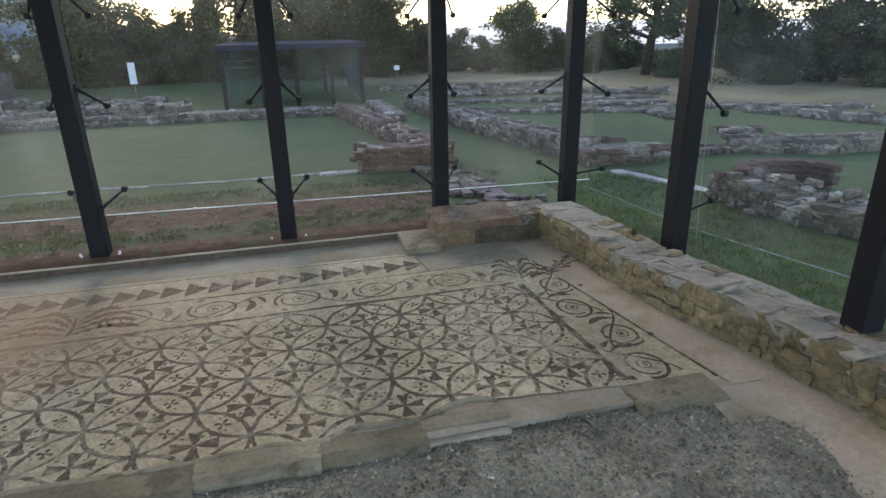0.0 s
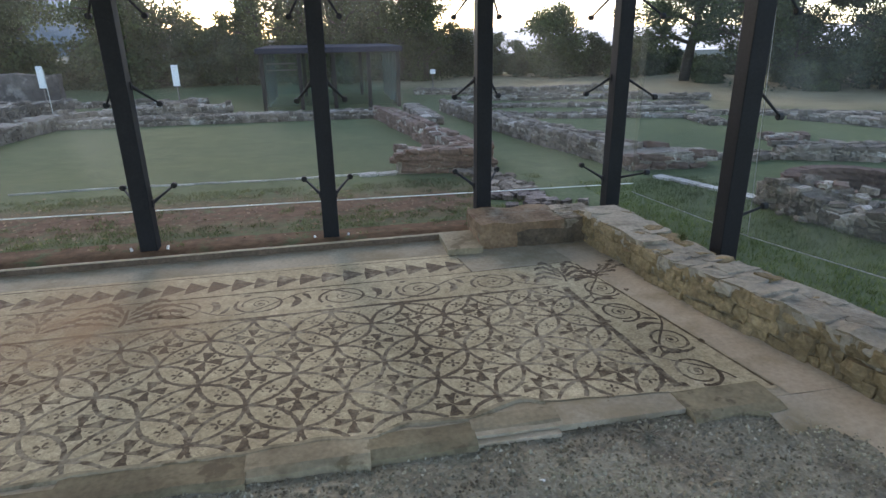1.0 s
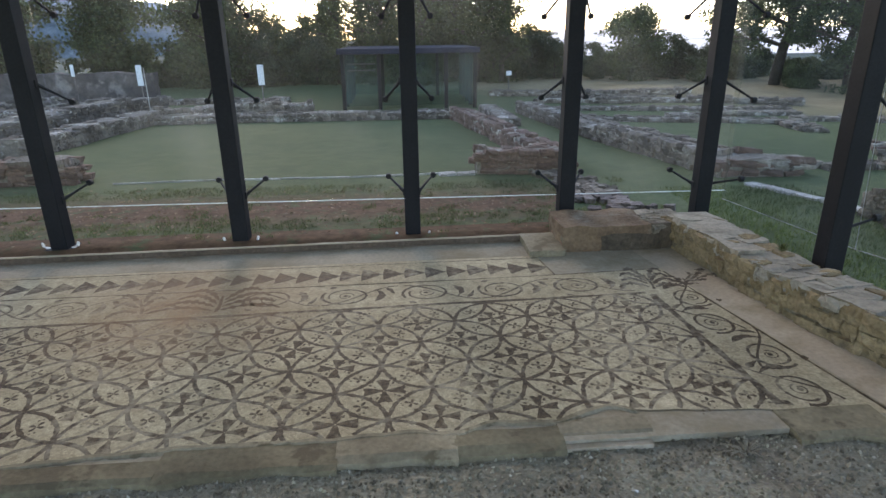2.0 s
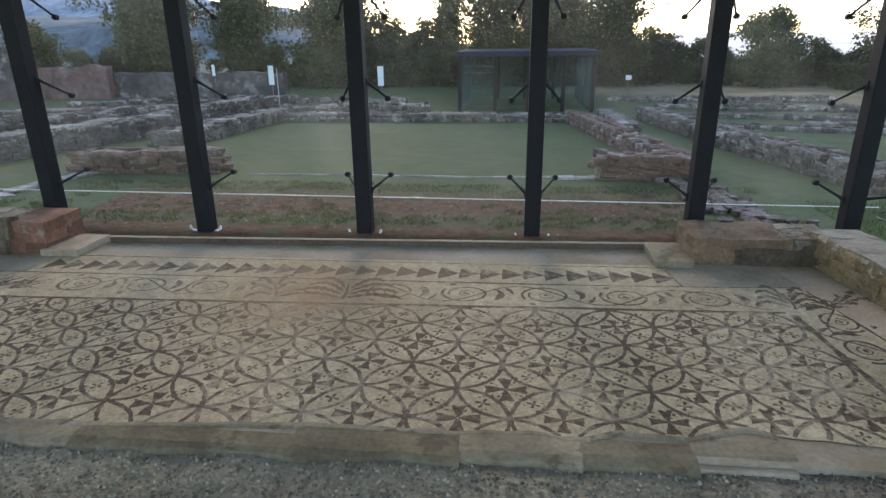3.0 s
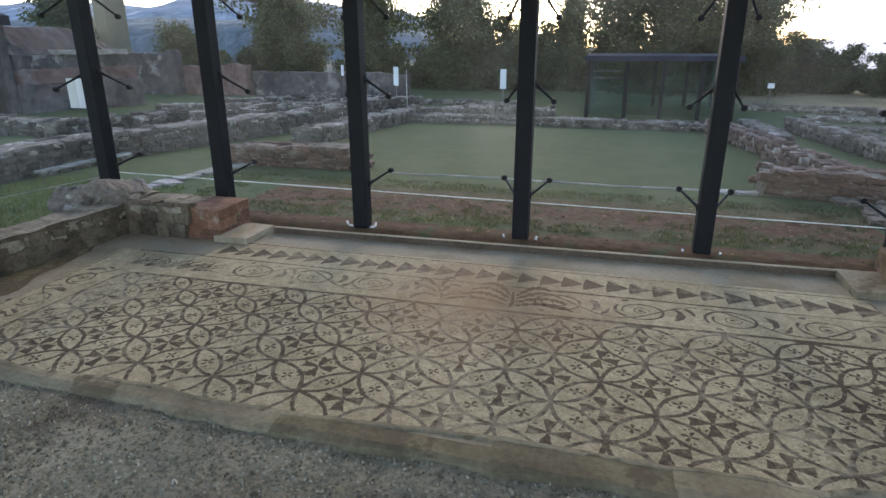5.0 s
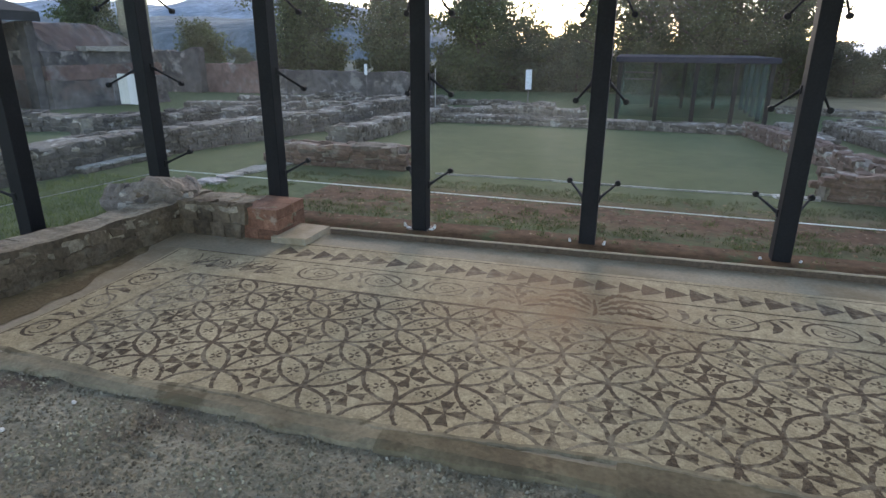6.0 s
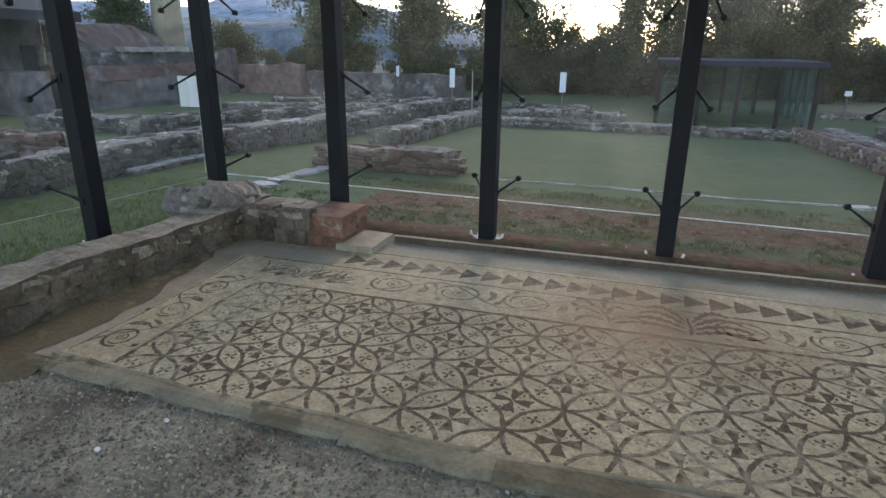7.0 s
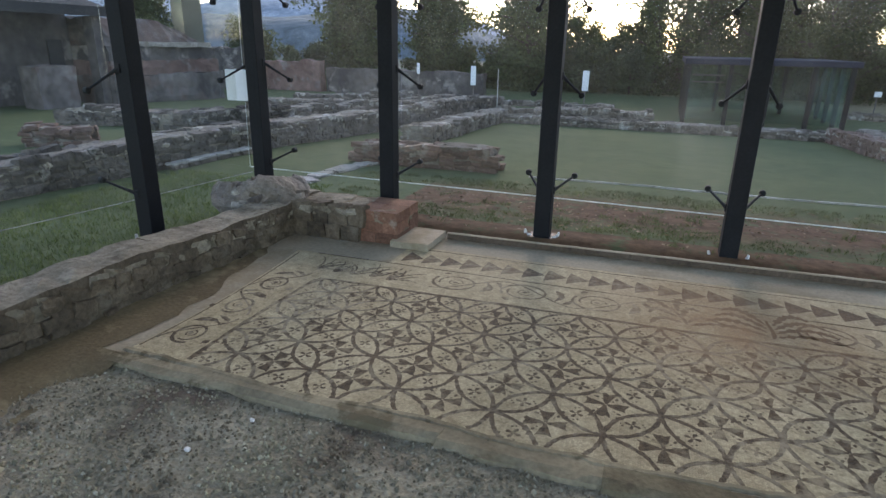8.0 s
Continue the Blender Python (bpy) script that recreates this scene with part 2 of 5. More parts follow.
STEEL = surface("painted_steel", (0.006, 0.006, 0.0068), (0.011, 0.011, 0.0125), 4.0, 60.0, 0.6, 0.15, 0.002, 0, spots=((0.03, 0.027, 0.024), 3.0, 0.64, 0.8))
STEEL.node_tree.nodes["Principled BSDF"].inputs["Specular IOR Level"].default_value = 0.2
FITTING = surface("black_fitting", (0.010, 0.010, 0.010), (0.02, 0.02, 0.02), 9.0, 60.0, 0.7, 0.1, 0.001, 0)
GLASS = dusty_glass("glass", (0.915, 0.918, 0.878), 0.025)
FAR_GLASS = dusty_glass("far_glass", (0.91, 0.965, 0.955), 0.085, (0.34, 0.53, 0.48))
# light caught in the polished glass edges, put into a bright colour
EDGE = surface("glass_edge", (0.60, 0.63, 0.60), (0.80, 0.83, 0.80), 5.0, 60.0, 0.9, 0.1, 0.001, 0)
# sheet of the unseen roof, its tint tuned to light the floor
ROOF_DIFFUSER, nt_sky, b_sky = start("milky_sheet")
sheet_light = node(nt_sky, "BsdfTranslucent", Color=(0.465, 0.42, 0.36, 1))
nt_sky.links.new(sheet_light.outputs[0], nt_sky.nodes["Material Output"].inputs["Surface"])
BLUE_ROOF = surface("blue_roof_edge", (0.016, 0.018, 0.031), (0.028, 0.031, 0.05), 1.0, 20.0, 0.95, 0.2, 0.01, 0)
ROOF = surface("roof_sheet", (0.028, 0.027, 0.028), (0.05, 0.048, 0.05), 1.0, 20.0, 0.95, 0.3, 0.01, 0)
# duller copy of the glass edge colour, where side panes catch less light
DIM_EDGE = surface("dim_glass_edge", (0.30, 0.29, 0.27), (0.36, 0.35, 0.33), 1.0, 20.0, 0.8, 0.2, 0.01, 0)
BOARD = surface("white_board", (0.72, 0.73, 0.73), (0.80, 0.81, 0.81), 2.0, 40.0, 0.6, 0.05, 0.002, 0.05, grit=0.08)
PLASTER = surface("old_plaster", (0.082, 0.069, 0.063), (0.215, 0.182, 0.166), 1.1, 5.0, 0.95, 0.9, 0.05, 0.1, spread=0.28, grit=0.5, spots=((0.145, 0.098, 0.084), 0.9, 0.52, 0.62))
PALE_WALL = surface("pale_plaster", (0.155, 0.140, 0.102), (0.22, 0.20, 0.148), 0.6, 12.0, 0.9, 0.2, 0.01, 0, grit=0.2)
DARK_PLASTER = surface("dark_plaster", (0.065, 0.056, 0.054), (0.145, 0.123, 0.112), 1.1, 5.0, 0.95, 0.9, 0.05, 0.1, spread=0.28, grit=0.5, spots=((0.26, 0.225, 0.20), 1.3, 0.57, 0.64))
RED_PLASTER = surface("red_masonry", (0.13, 0.072, 0.06), (0.225, 0.14, 0.118), 1.0, 5.0, 0.95, 0.9, 0.05, 0.1, spread=0.3, grit=0.5, spots=((0.24, 0.215, 0.20), 1.2, 0.54, 0.68))
BARK = surface("bark", (0.045, 0.036, 0.028), (0.10, 0.08, 0.062), 5.0, 30.0, 0.95, 1.0, 0.05, 0)
LEAF = leafage("leaf", (0.044, 0.060, 0.027), (0.092, 0.116, 0.050), 0.28)
WARM_LEAF = leafage("warm_leaf", (0.043, 0.056, 0.024), (0.094, 0.110, 0.047), 0.32)
PALE_LEAF = leafage("pale_leaf", (0.048, 0.060, 0.034), (0.098, 0.114, 0.066), 0.28)
BLADE = leafage("grass_blade", (0.07, 0.095, 0.034), (0.18, 0.195, 0.09), 0.35)
SIDE_BLADE = leafage("side_grass_blade", (0.06, 0.10, 0.026), (0.18, 0.215, 0.08), 0.3)
LITTER = leafage("leaf_litter", (0.09, 0.055, 0.030), (0.23, 0.155, 0.085), 0.2)
# both hill colours carry the blue haze of distance
NEAR_HILL = surface("hazed_near_hill", (0.054, 0.083, 0.102), (0.122, 0.160, 0.186), 0.05, 0.25, 1.0, 0.0, 0.1, 0, spread=0.3)
HILL = surface("hazed_far_hill", (0.140, 0.185, 0.240), (0.29, 0.35, 0.42), 0.03, 0.14, 1.0, 0.0, 0.1, 0, spread=0.3)
HAZE_HILL = surface("haze_hill", (0.40, 0.43, 0.48), (0.46, 0.49, 0.54), 0.004, 0.05, 1.0, 0.0, 0.1, 0)

# air light put into the far mountain's pale colour and glow, nearly sky-bright
pale = HAZE_HILL.node_tree.nodes["Principled BSDF"]
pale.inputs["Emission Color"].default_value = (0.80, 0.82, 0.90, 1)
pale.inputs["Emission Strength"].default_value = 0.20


# ---- mesh helpers ----
def link(name, mesh, material, parent=None, label=""):
    ob = new(name, mesh)
    if material and not mesh.materials:
        mesh.materials.append(material)
    if parent:
        ob.parent = parent
    if label:
        ob["label"] = label
    return ob


def part(name, bm, material, parent=None, label="", smooth=False):
    mesh = bpy.data.meshes.new(name)
    bm.to_mesh(mesh)
    bm.free()
    if smooth:
        mesh.polygons.foreach_set("use_smooth", [True] * len(mesh.polygons))
    return link(name, mesh, material, parent, label)


def plain_mesh(name, verts, faces):
    mesh = bpy.data.meshes.new(name)
    mesh.from_pydata(verts, [], faces)
    mesh.update()
    return mesh


def root(name, at, label, category, group="", kind=""):
    ob = new(name)
    ob.location = at
    ob.empty_display_size = 0.2
    return tagged(ob, label, category, group, kind)


def box(bm, x0, y0, z0, x1, y1, z1, bevel=0.0):
    made = bmesh.ops.create_cube(bm, size=1.0, matrix=Matrix.LocRotScale(((x0 + x1) / 2, (y0 + y1) / 2, (z0 + z1) / 2), None, (x1 - x0, y1 - y0, z1 - z0)))
    if bevel:
        edges = list({e for v in made["verts"] for e in v.link_edges})
        bmesh.ops.bevel(bm, geom=edges, offset=bevel, segments=2, profile=0.5, affect="EDGES")
    return bm


def rough_box(x0, y0, z0, x1, y1, z1, step=0.12, jitter=0.012, seed=0):
    """A box cut into a grid whose corners and faces wander, for worn masonry and mortar."""
    bm = box(bmesh.new(), x0, y0, z0, x1, y1, z1)
    for axis, a, b in ((0, x0, x1), (1, y0, y1), (2, z0, z1)):
        for k in range(1, max(1, int((b - a) / step)) + 1):
            co = [0, 0, 0]
            no = [0, 0, 0]
            co[axis], no[axis] = a + (b - a) * k / (max(1, int((b - a) / step)) + 1), 1
            bmesh.ops.bisect_plane(bm, geom=bm.verts[:] + bm.edges[:] + bm.faces[:], plane_co=co, plane_no=no)
    for v in bm.verts:
        v.co += noise.noise_vector(v.co * 7.3 + Vector((seed, 0, 0))) * jitter
    return bm


def tube(bm, points, radii, sides=8):
    rings = []
    for i, p in enumerate(points):
        p = Vector(p)
        d = (Vector(points[min(i + 1, len(points) - 1)]) - Vector(points[max(i - 1, 0)])).normalized()
        a = d.orthogonal().normalized()
        b = d.cross(a)
        rings.append([bm.verts.new(p + (a * math.cos(2 * math.pi * k / sides) + b * math.sin(2 * math.pi * k / sides)) * radii[i]) for k in range(sides)])
    for r0, r1 in zip(rings, rings[1:]):
        for k in range(sides):
            bm.faces.new((r0[k], r0[(k + 1) % sides], r1[(k + 1) % sides], r1[k]))
    bm.faces.new(rings[0][::-1])
    bm.faces.new(rings[-1])
    return bm


def ribbon(bm, points, width, z, keep=None):
    """A flat band along points; width is a number or a function of 0..1."""
    pts = [Vector((p[0], p[1], z)) for p in points]
    pairs = []
    for i, p in enumerate(pts):
        d = (pts[min(i + 1, len(pts) - 1)] - pts[max(i - 1, 0)]).normalized()
        w = (width(i / (len(pts) - 1)) if callable(width) else width) / 2
        w *= 1 + 0.4 * noise.noise(p * 70) + random.uniform(-0.2, 0.2)
        side = Vector((-d.y, d.x, 0)) * w
        pairs.append((bm.verts.new(p + side), bm.verts.new(p - side), p))
    for a, b in zip(pairs, pairs[1:]):
        if keep is None or keep((a[2] + b[2]) / 2):
            bm.faces.new((a[0], a[1], b[1], b[0]))
    bmesh.ops.delete(bm, geom=[v for v in bm.verts if not v.link_faces], context="VERTS")
    return bm


def patch(bm, points, z):
    bm.faces.new([bm.verts.new((x, y, z)) for x, y in points])
    return bm


def level(x, y):
    """Height of the open ground."""
    base = 0.04 - 0.030 * max(0.0, min(y, 17.0) - 7)
    base -= min(9.0, 0.3 * max(0.0, math.hypot(x + 0.7, y) - 34.0))
    rise = 0.22 * math.exp(-((x - 9.7) / 2.2) ** 2 - ((y - 19) / 3) ** 2)
    return base + rise + 0.02 * noise.noise(Vector((x * 0.7, y * 0.7, 0)))


# stones that all walls share: blunt, uneven blocks
def stone_mesh(k):
    bm = bmesh.new()
    bmesh.ops.create_cube(bm, size=1.0)
    bmesh.ops.subdivide_edges(bm, edges=bm.edges[:], cuts=1, use_grid_fill=True)
    for v in bm.verts:
        r = v.co.length
        v.co *= 0.78 / r if r > 0.8 else 0.675 / r if r > 0.6 else 1
        v.co += noise.noise_vector(v.co * 2.1 + Vector((k * 9.7, k, 0))) * 0.17
    mesh = bpy.data.meshes.new("stone")
    bm.to_mesh(mesh)
    bm.free()
    return mesh


STONES = {m.name: [] for m in (DARK_BRICK, WALL_TOP, MORTAR_TOP, RUIN_TOP, YELLOW_STONE, GREY_STONE, RUIN_STONE, WEST_STONE, MARBLE, RUIN_BRICK, BROWN_STONE)}
for material in (DARK_BRICK, WALL_TOP, MORTAR_TOP, RUIN_TOP, YELLOW_STONE, GREY_STONE, RUIN_STONE, WEST_STONE, MARBLE, RUIN_BRICK, BROWN_STONE):
    for k in range(7):
        mesh = stone_mesh(k)
        mesh.materials.append(material)
        STONES[material.name].append(mesh)


def stone(parent, material, centre, size, turn, tip=0.0, name="stone"):
    ob = new(name, random.choice(STONES[material.name]))
    ob.parent = parent
    ob.matrix_basis = Matrix.LocRotScale(Vector(centre) - parent.location, Euler((random.uniform(-tip, tip), random.uniform(-tip, tip), turn)), size)
    return ob


def wall_of_stones(name, line, thick, height, label, face, top, core, length=(0.14, 0.30), course=0.11, group="", faces=(-1, 1), ruin=0.35, limit=300, stand=level, smooth_top=0.0, cap=None, flush=0.0):
    """A low rubble wall along a line of (x, y): a mortar core with single stones on its faces and on its top."""
    base = root(name, (line[0][0], line[0][1], stand(*line[0])), label, "wall", group, "structure")
    o = base.location
    count = 0
    rest = []
    core_bm = bmesh.new()
    for (ax, ay), (bx, by) in zip(line, line[1:]):
        a, b = Vector((ax, ay, 0)), Vector((bx, by, 0))
        d = (b - a).normalized()
        side = Vector((-d.y, d.x, 0))
        turn = math.atan2(d.y, d.x)
        run = (b - a).length
        n = max(2, int(run / 0.11))
        rings = []
        for i in range(n + 1):
            p = a + d * (run * i / n)
            g = stand(p.x, p.y)
            h = height * (1 - ruin * 0.5 + ruin * noise.noise(p * 1.3)) - 0.012 + 0.006 * smooth_top
            q = p - Vector((o.x, o.y, 0))
            outline = [(-1, -0.15), (-1, h * 0.33), (-1, h * 0.66), (-0.97, h), (-0.4, h), (0.4, h), (0.97, h), (1, h * 0.66), (1, h * 0.33), (1, -0.15)]
            ring = []
            for s, zz in outline:
                c = q + side * s * (thick / 2 - 0.012 + flush) + Vector((0, 0, g - o.z + zz + (0.022 * noise.noise(p * 4.0 + side * s) + 0.012 * noise.noise(p * 13.0 + side * s) if cap and zz == h else 0.0)))
                ring.append(core_bm.verts.new(c + noise.noise_vector((c + o) * 9.0) * 0.018))
            rings.append(ring)
        for r0, r1 in zip(rings, rings[1:]):
            for k in range(10):
                core_bm.faces.new((r0[k], r1[k], r1[(k + 1) % 10], r0[(k + 1) % 10]))
        core_bm.faces.new(rings[0])
        core_bm.faces.new(rings[-1][::-1])
        levels = max(1, round(height / course))
        for s in faces:
            for row in range(levels):
                at = random.uniform(-0.1, 0.05)
                while at < run:
                    w = random.uniform(*length)
                    p = a + d * min(at + w / 2, run)
                    top_here = height * (1 - ruin * 0.5 + ruin * noise.noise(p * 1.3))
                    zc = course * (row + 0.5 + random.uniform(-0.22, 0.22))
                    if zc + (0.45 * course if cap else 0.0) < top_here:
                        c = p + side * s * (thick / 2 - 0.06 + random.uniform(-0.018, 0.018)) + Vector((0, 0, stand(p.x, p.y) + zc))
                        spec = (face, c, (w * random.uniform(0.95, 1.12), 0.15, course * random.uniform(0.8, 1.35)), turn + random.uniform(-0.1, 0.1), 0.16)
                        rest.append(spec)
                    at += w
        at = 0.0
        while at < run:
            w = random.uniform(*length)
            across = random.choice((2, 3))
            for k in range(across):
                p = a + d * (at + w / 2)
                hh = height * (1 - ruin * 0.5 + ruin * noise.noise(p * 1.3))
                c = p + side * ((k + 0.5) / across - 0.5) * thick * 0.96 + Vector((0, 0, stand(p.x, p.y) + hh - 0.048 - 0.016 * smooth_top + random.uniform(-0.018, 0.016)))
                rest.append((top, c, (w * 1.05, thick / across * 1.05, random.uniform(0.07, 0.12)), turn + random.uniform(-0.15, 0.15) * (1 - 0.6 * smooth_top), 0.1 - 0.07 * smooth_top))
            at += w
    heart = part("mortar_core", core_bm, core, base)
    if cap:
        heart.data.materials.append(cap)
        for p in heart.data.polygons:
            p.material_index = 1 if p.normal.z > 0.6 else 0
    rest.sort(key=lambda r: r[1].x ** 2 + r[1].y ** 2)
    for spec in rest[:limit]:
        stone(base, *spec)
    if len(rest) > limit:
        verts, polys, slots = [], [], []
        for material, c, size, turn, tip in rest[limit:]:
            m = Matrix.LocRotScale(c - o, Euler((random.uniform(-tip, tip), 0, turn)), size)
            src = random.choice(STONES[material.name])
            off = len(verts)
            verts += [m @ v.co for v in src.vertices]
            polys += [[off + i for i in p.vertices] for p in src.polygons]
            slots += [0 if material == face else 1] * len(src.polygons)
        mesh = plain_mesh("far_stones", verts, polys)
        mesh.materials.append(face)
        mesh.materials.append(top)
        mesh.polygons.foreach_set("material_index", slots)
        tagged(link("far_stones", mesh, None, base), kind="stuff")
    return base


# ---- ground ----
def ground_sheet():
    xs = sorted({round(v, 3) for v in [*np.arange(-12, 12, 0.4), *np.arange(-60, 60, 3), *np.arange(-1500, 1501, 150)]})
    ys = sorted({round(v, 3) for v in [*np.arange(-6, 20, 0.4), *np.arange(-40, 80, 3), *np.arange(-1500, 2001, 150)]})
    verts = []
    for y in ys:
        for x in xs:
            inside = -5.25 < x < 2.75 and -3.0 < y < 4.72
            verts.append((x, y, -0.3 if inside else level(x, y)))
    w = len(xs)
    faces = [(j * w + i, j * w + i + 1, (j + 1) * w + i + 1, (j + 1) * w + i) for j in range(len(ys) - 1) for i in range(w - 1)]
    mesh = plain_mesh("ground", verts, faces)
    mesh.polygons.foreach_set("use_smooth", [True] * len(faces))
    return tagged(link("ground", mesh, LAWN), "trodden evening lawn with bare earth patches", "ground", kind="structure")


ground_sheet()


def gravel_floor():
    xs, ys = np.arange(-5.0, 2.81, 0.06), np.arange(-3.2, 2.42, 0.06)
    verts = [(x, y, -0.028 + 0.012 * noise.noise(Vector((x * 3, y * 3, 0))) + 0.006 * noise.noise(Vector((x * 30, y * 30, 2)))) for y in ys for x in xs]
    w = len(xs)
    faces = [(j * w + i, j * w + i + 1, (j + 1) * w + i + 1, (j + 1) * w + i) for j in range(len(ys) - 1) for i in range(w - 1)]
    floor = tagged(link("floor_gravel", plain_mesh("floor_gravel", verts, faces), GRAVEL), "grey fine gravel floor before the mosaic", "floor", kind="structure")
    # loose chippings, uncountable
    verts, faces = [], []
    for _ in range(26000):
        x, y = random.uniform(-4.6, 2.5), random.uniform(0.7, 2.22)
        s = random.uniform(0.006, 0.015) * (1.6 if random.random() < 0.05 else 1)
        long = random.uniform(0.5, 1.0)
        z = -0.028 + 0.012 * noise.noise(Vector((x * 3, y * 3, 0))) + 0.003
        a = random.uniform(0, 6.28)
        off = len(verts)
        for k in range(4):
            r = s * random.uniform(0.7, 1.1) * (1.0 if k % 2 else long)
            verts.append((x + r * math.cos(a + k * 1.57), y + r * math.sin(a + k * 1.57), z - s * 0.4))
        verts.append((x + s * random.uniform(-0.3, 0.3), y, z + s * random.uniform(0.3, 0.8)))
        faces += [(off + k, off + (k + 1) % 4, off + 4) for k in range(4)]
    tagged(link("gravel_chippings", plain_mesh("gravel_chippings", verts, faces), CHIPS), "loose grey and pale stone chippings", "gravel", kind="stuff")
    return floor


CHIPS, nt_chips, b_chips = start("chips")
chip_tint = ramp(nt_chips, node(nt_chips, "NewGeometry").outputs["Random Per Island"], [(0.0, (0.102, 0.087, 0.057)), (0.6, (0.214, 0.191, 0.132)), (0.96, (0.315, 0.285, 0.203)), (1.0, (0.42, 0.385, 0.30))])
chip_tint = blend(nt_chips, 1.0, chip_tint, ramp(nt_chips, noise_at(nt_chips, 2.6, 5, 0.7), [(0.32, (0.68, 0.58, 0.52)), (0.5, (1.0, 1.0, 0.98)), (0.68, (1.4, 1.46, 1.36))]), "MULTIPLY")
nt_chips.links.new(chip_tint, b_chips.inputs["Base Color"])
b_chips.inputs["Roughness"].default_value = 0.9
gravel_floor()
for x, y, s in ((-3.55, 1.664, 0.016), (-3.43, 1.925, 0.013), (-0.42, 1.72, 0.014), (-1.1, 1.55, 0.012), (0.9, 1.85, 0.012)):
    bm = bmesh.new()
    bmesh.ops.create_icosphere(bm, subdivisions=2, radius=1.0)
    for v in bm.verts:
        v.co += noise.noise_vector(v.co * 1.6 + Vector((x * 5, y, 0))) * 0.35
        v.co = Vector((v.co.x * s, v.co.y * s * 0.7, v.co.z * s * 0.55))
    pebble = part("pebble", bm, CHALK)
    pebble.location = (x, y, -0.022)
    tagged(pebble, "small white pebble lying on grey gravel", "pebble", "white pebbles")

# ---- mosaic floor ----
FRONT = ((-4.45, 2.20), (-4.09, 2.19), (-3.74, 2.172), (-3.35, 2.138), (-3.0, 2.178), (-2.67, 2.182), (-2.42, 2.152), (-1.77, 2.168), (-1.3, 2.215), (-0.88, 2.245), (-0.3, 2.24), (0.0, 2.268), (0.25, 2.242), (0.42, 2.305), (0.70, 2.280), (0.86, 2.352), (0.99, 2.382), (1.09, 2.330), (1.44, 2.300), (1.72, 2.278), (2.0, 2.232), (2.3, 2.185))


def front(x):
    for (x0, y0), (x1, y1) in zip(FRONT, FRONT[1:]):
        if x0 <= x <= x1:
            return y0 + (y1 - y0) * (x - x0) / (x1 - x0) + 0.012 * noise.noise(Vector((x * 9, 0, 0)))
    return 2.2


def right_line(y):
    return 1.911 + (4.03 - y) * 0.1747


def left_line(y):
    return -4.395 + 0.06 * (y - 2.2) * (3.4 - y)


# bits of dry stalk on the gravel
verts, faces = [], []
for _ in range(420):
    x, y, a, s = random.gauss(1.55, 0.45), random.uniform(1.2, 2.18), random.uniform(0, 6.28), random.uniform(0.015, 0.06)
    if y > front(min(2.2, x)) - 0.2 or x > 2.3:
        continue
    d, w, off = Vector((math.cos(a), math.sin(a), 0)) * s, Vector((-math.sin(a), math.cos(a), 0)) * 0.0016, len(verts)
    c = Vector((x, y, -0.012))
    verts += [c - d - w, c + d - w * 0.4 + Vector((0, 0, 0.006)), c + d + w * 0.4 + Vector((0, 0, 0.006)), c - d + w]
    faces.append((off, off + 1, off + 2, off + 3))
tagged(link("dry_stalks", plain_mesh("dry_stalks", [tuple(v) for v in verts], faces), STRAW), "bits of dry stalk strewn on gravel", "straw", kind="stuff")

bed = rough_box(-4.95, 2.142, -0.16, 2.62, 4.9, 0.0, 0.16, 0.0018)
floor_bed = tagged(part("floor_bed", bed, MORTAR), "beige restoration mortar round the mosaic", "floor", kind="structure")

def spot(i, j):
    """Lattice point: i steps along the room, j half rows up, both may be fractions. The old floor has sunk and crept, so the net is warped."""
    x = -0.3075 + 0.4756 * i - 0.0202 * j - 0.00345 * i * i - 0.0025 * i * j + 0.0016 * j * j - 0.000566 * i ** 3 + 0.000207 * i * i * j
    y = 2.5836 + 0.0149 * i + 0.2412 * j + 0.00419 * i * i - 0.00118 * i * j - 0.00217 * j * j + 0.000286 * i ** 3 - 0.000416 * i * i * j
    return Vector((x, y, 0))


def back(x):
    """The field's upper edge."""
    return 3.552 + 0.030 * x


def left_frame(y):
    return -4.035 + 0.045 * (y - 2.6) ** 2


def right_frame(y):
    return 1.716 - (y - 2.944) * 0.07


def in_field(p):
    return left_frame(p.y) < p.x < right_frame(p.y) and front(p.x) + 0.005 < p.y < back(p.x) + 0.005


def sheet(columns, rows, corner):
    """A grid sheet; corner(u, v) gives the place of a grid point, u and v from 0 to 1."""
    verts = [corner(i / columns, j / rows) for j in range(rows + 1) for i in range(columns + 1)]
    w = columns + 1
    return verts, [(j * w + i, j * w + i + 1, (j + 1) * w + i + 1, (j + 1) * w + i) for j in range(rows) for i in range(columns)]


def field_corner(u, v):
    rough_y = 2.2 + v * 1.8
    x = left_line(rough_y) + u * (right_line(rough_y) - left_line(rough_y))
    y0, y1 = front(x), 3.952 + 0.013 * x + 0.014 * max(0.0, x) ** 2
    return (x, y0 + v * (y1 - y0), 0.004)


verts, faces = sheet(160, 6, field_corner)
mosaic = tagged(link("mosaic_floor", plain_mesh("mosaic_floor", verts, faces), LIGHT_CUBES), "worn black and white geometric Roman mosaic floor", "mosaic floor", kind="structure")
verts, faces = sheet(60, 2, lambda u, v: (-3.68 + u * (4.80 - 0.04 * v), 3.955 + 0.014 * (-3.68 + u * 4.8) + v * 0.41, 0.004))
link("back_band", plain_mesh("back_band", verts, faces), LIGHT_CUBES, mosaic)

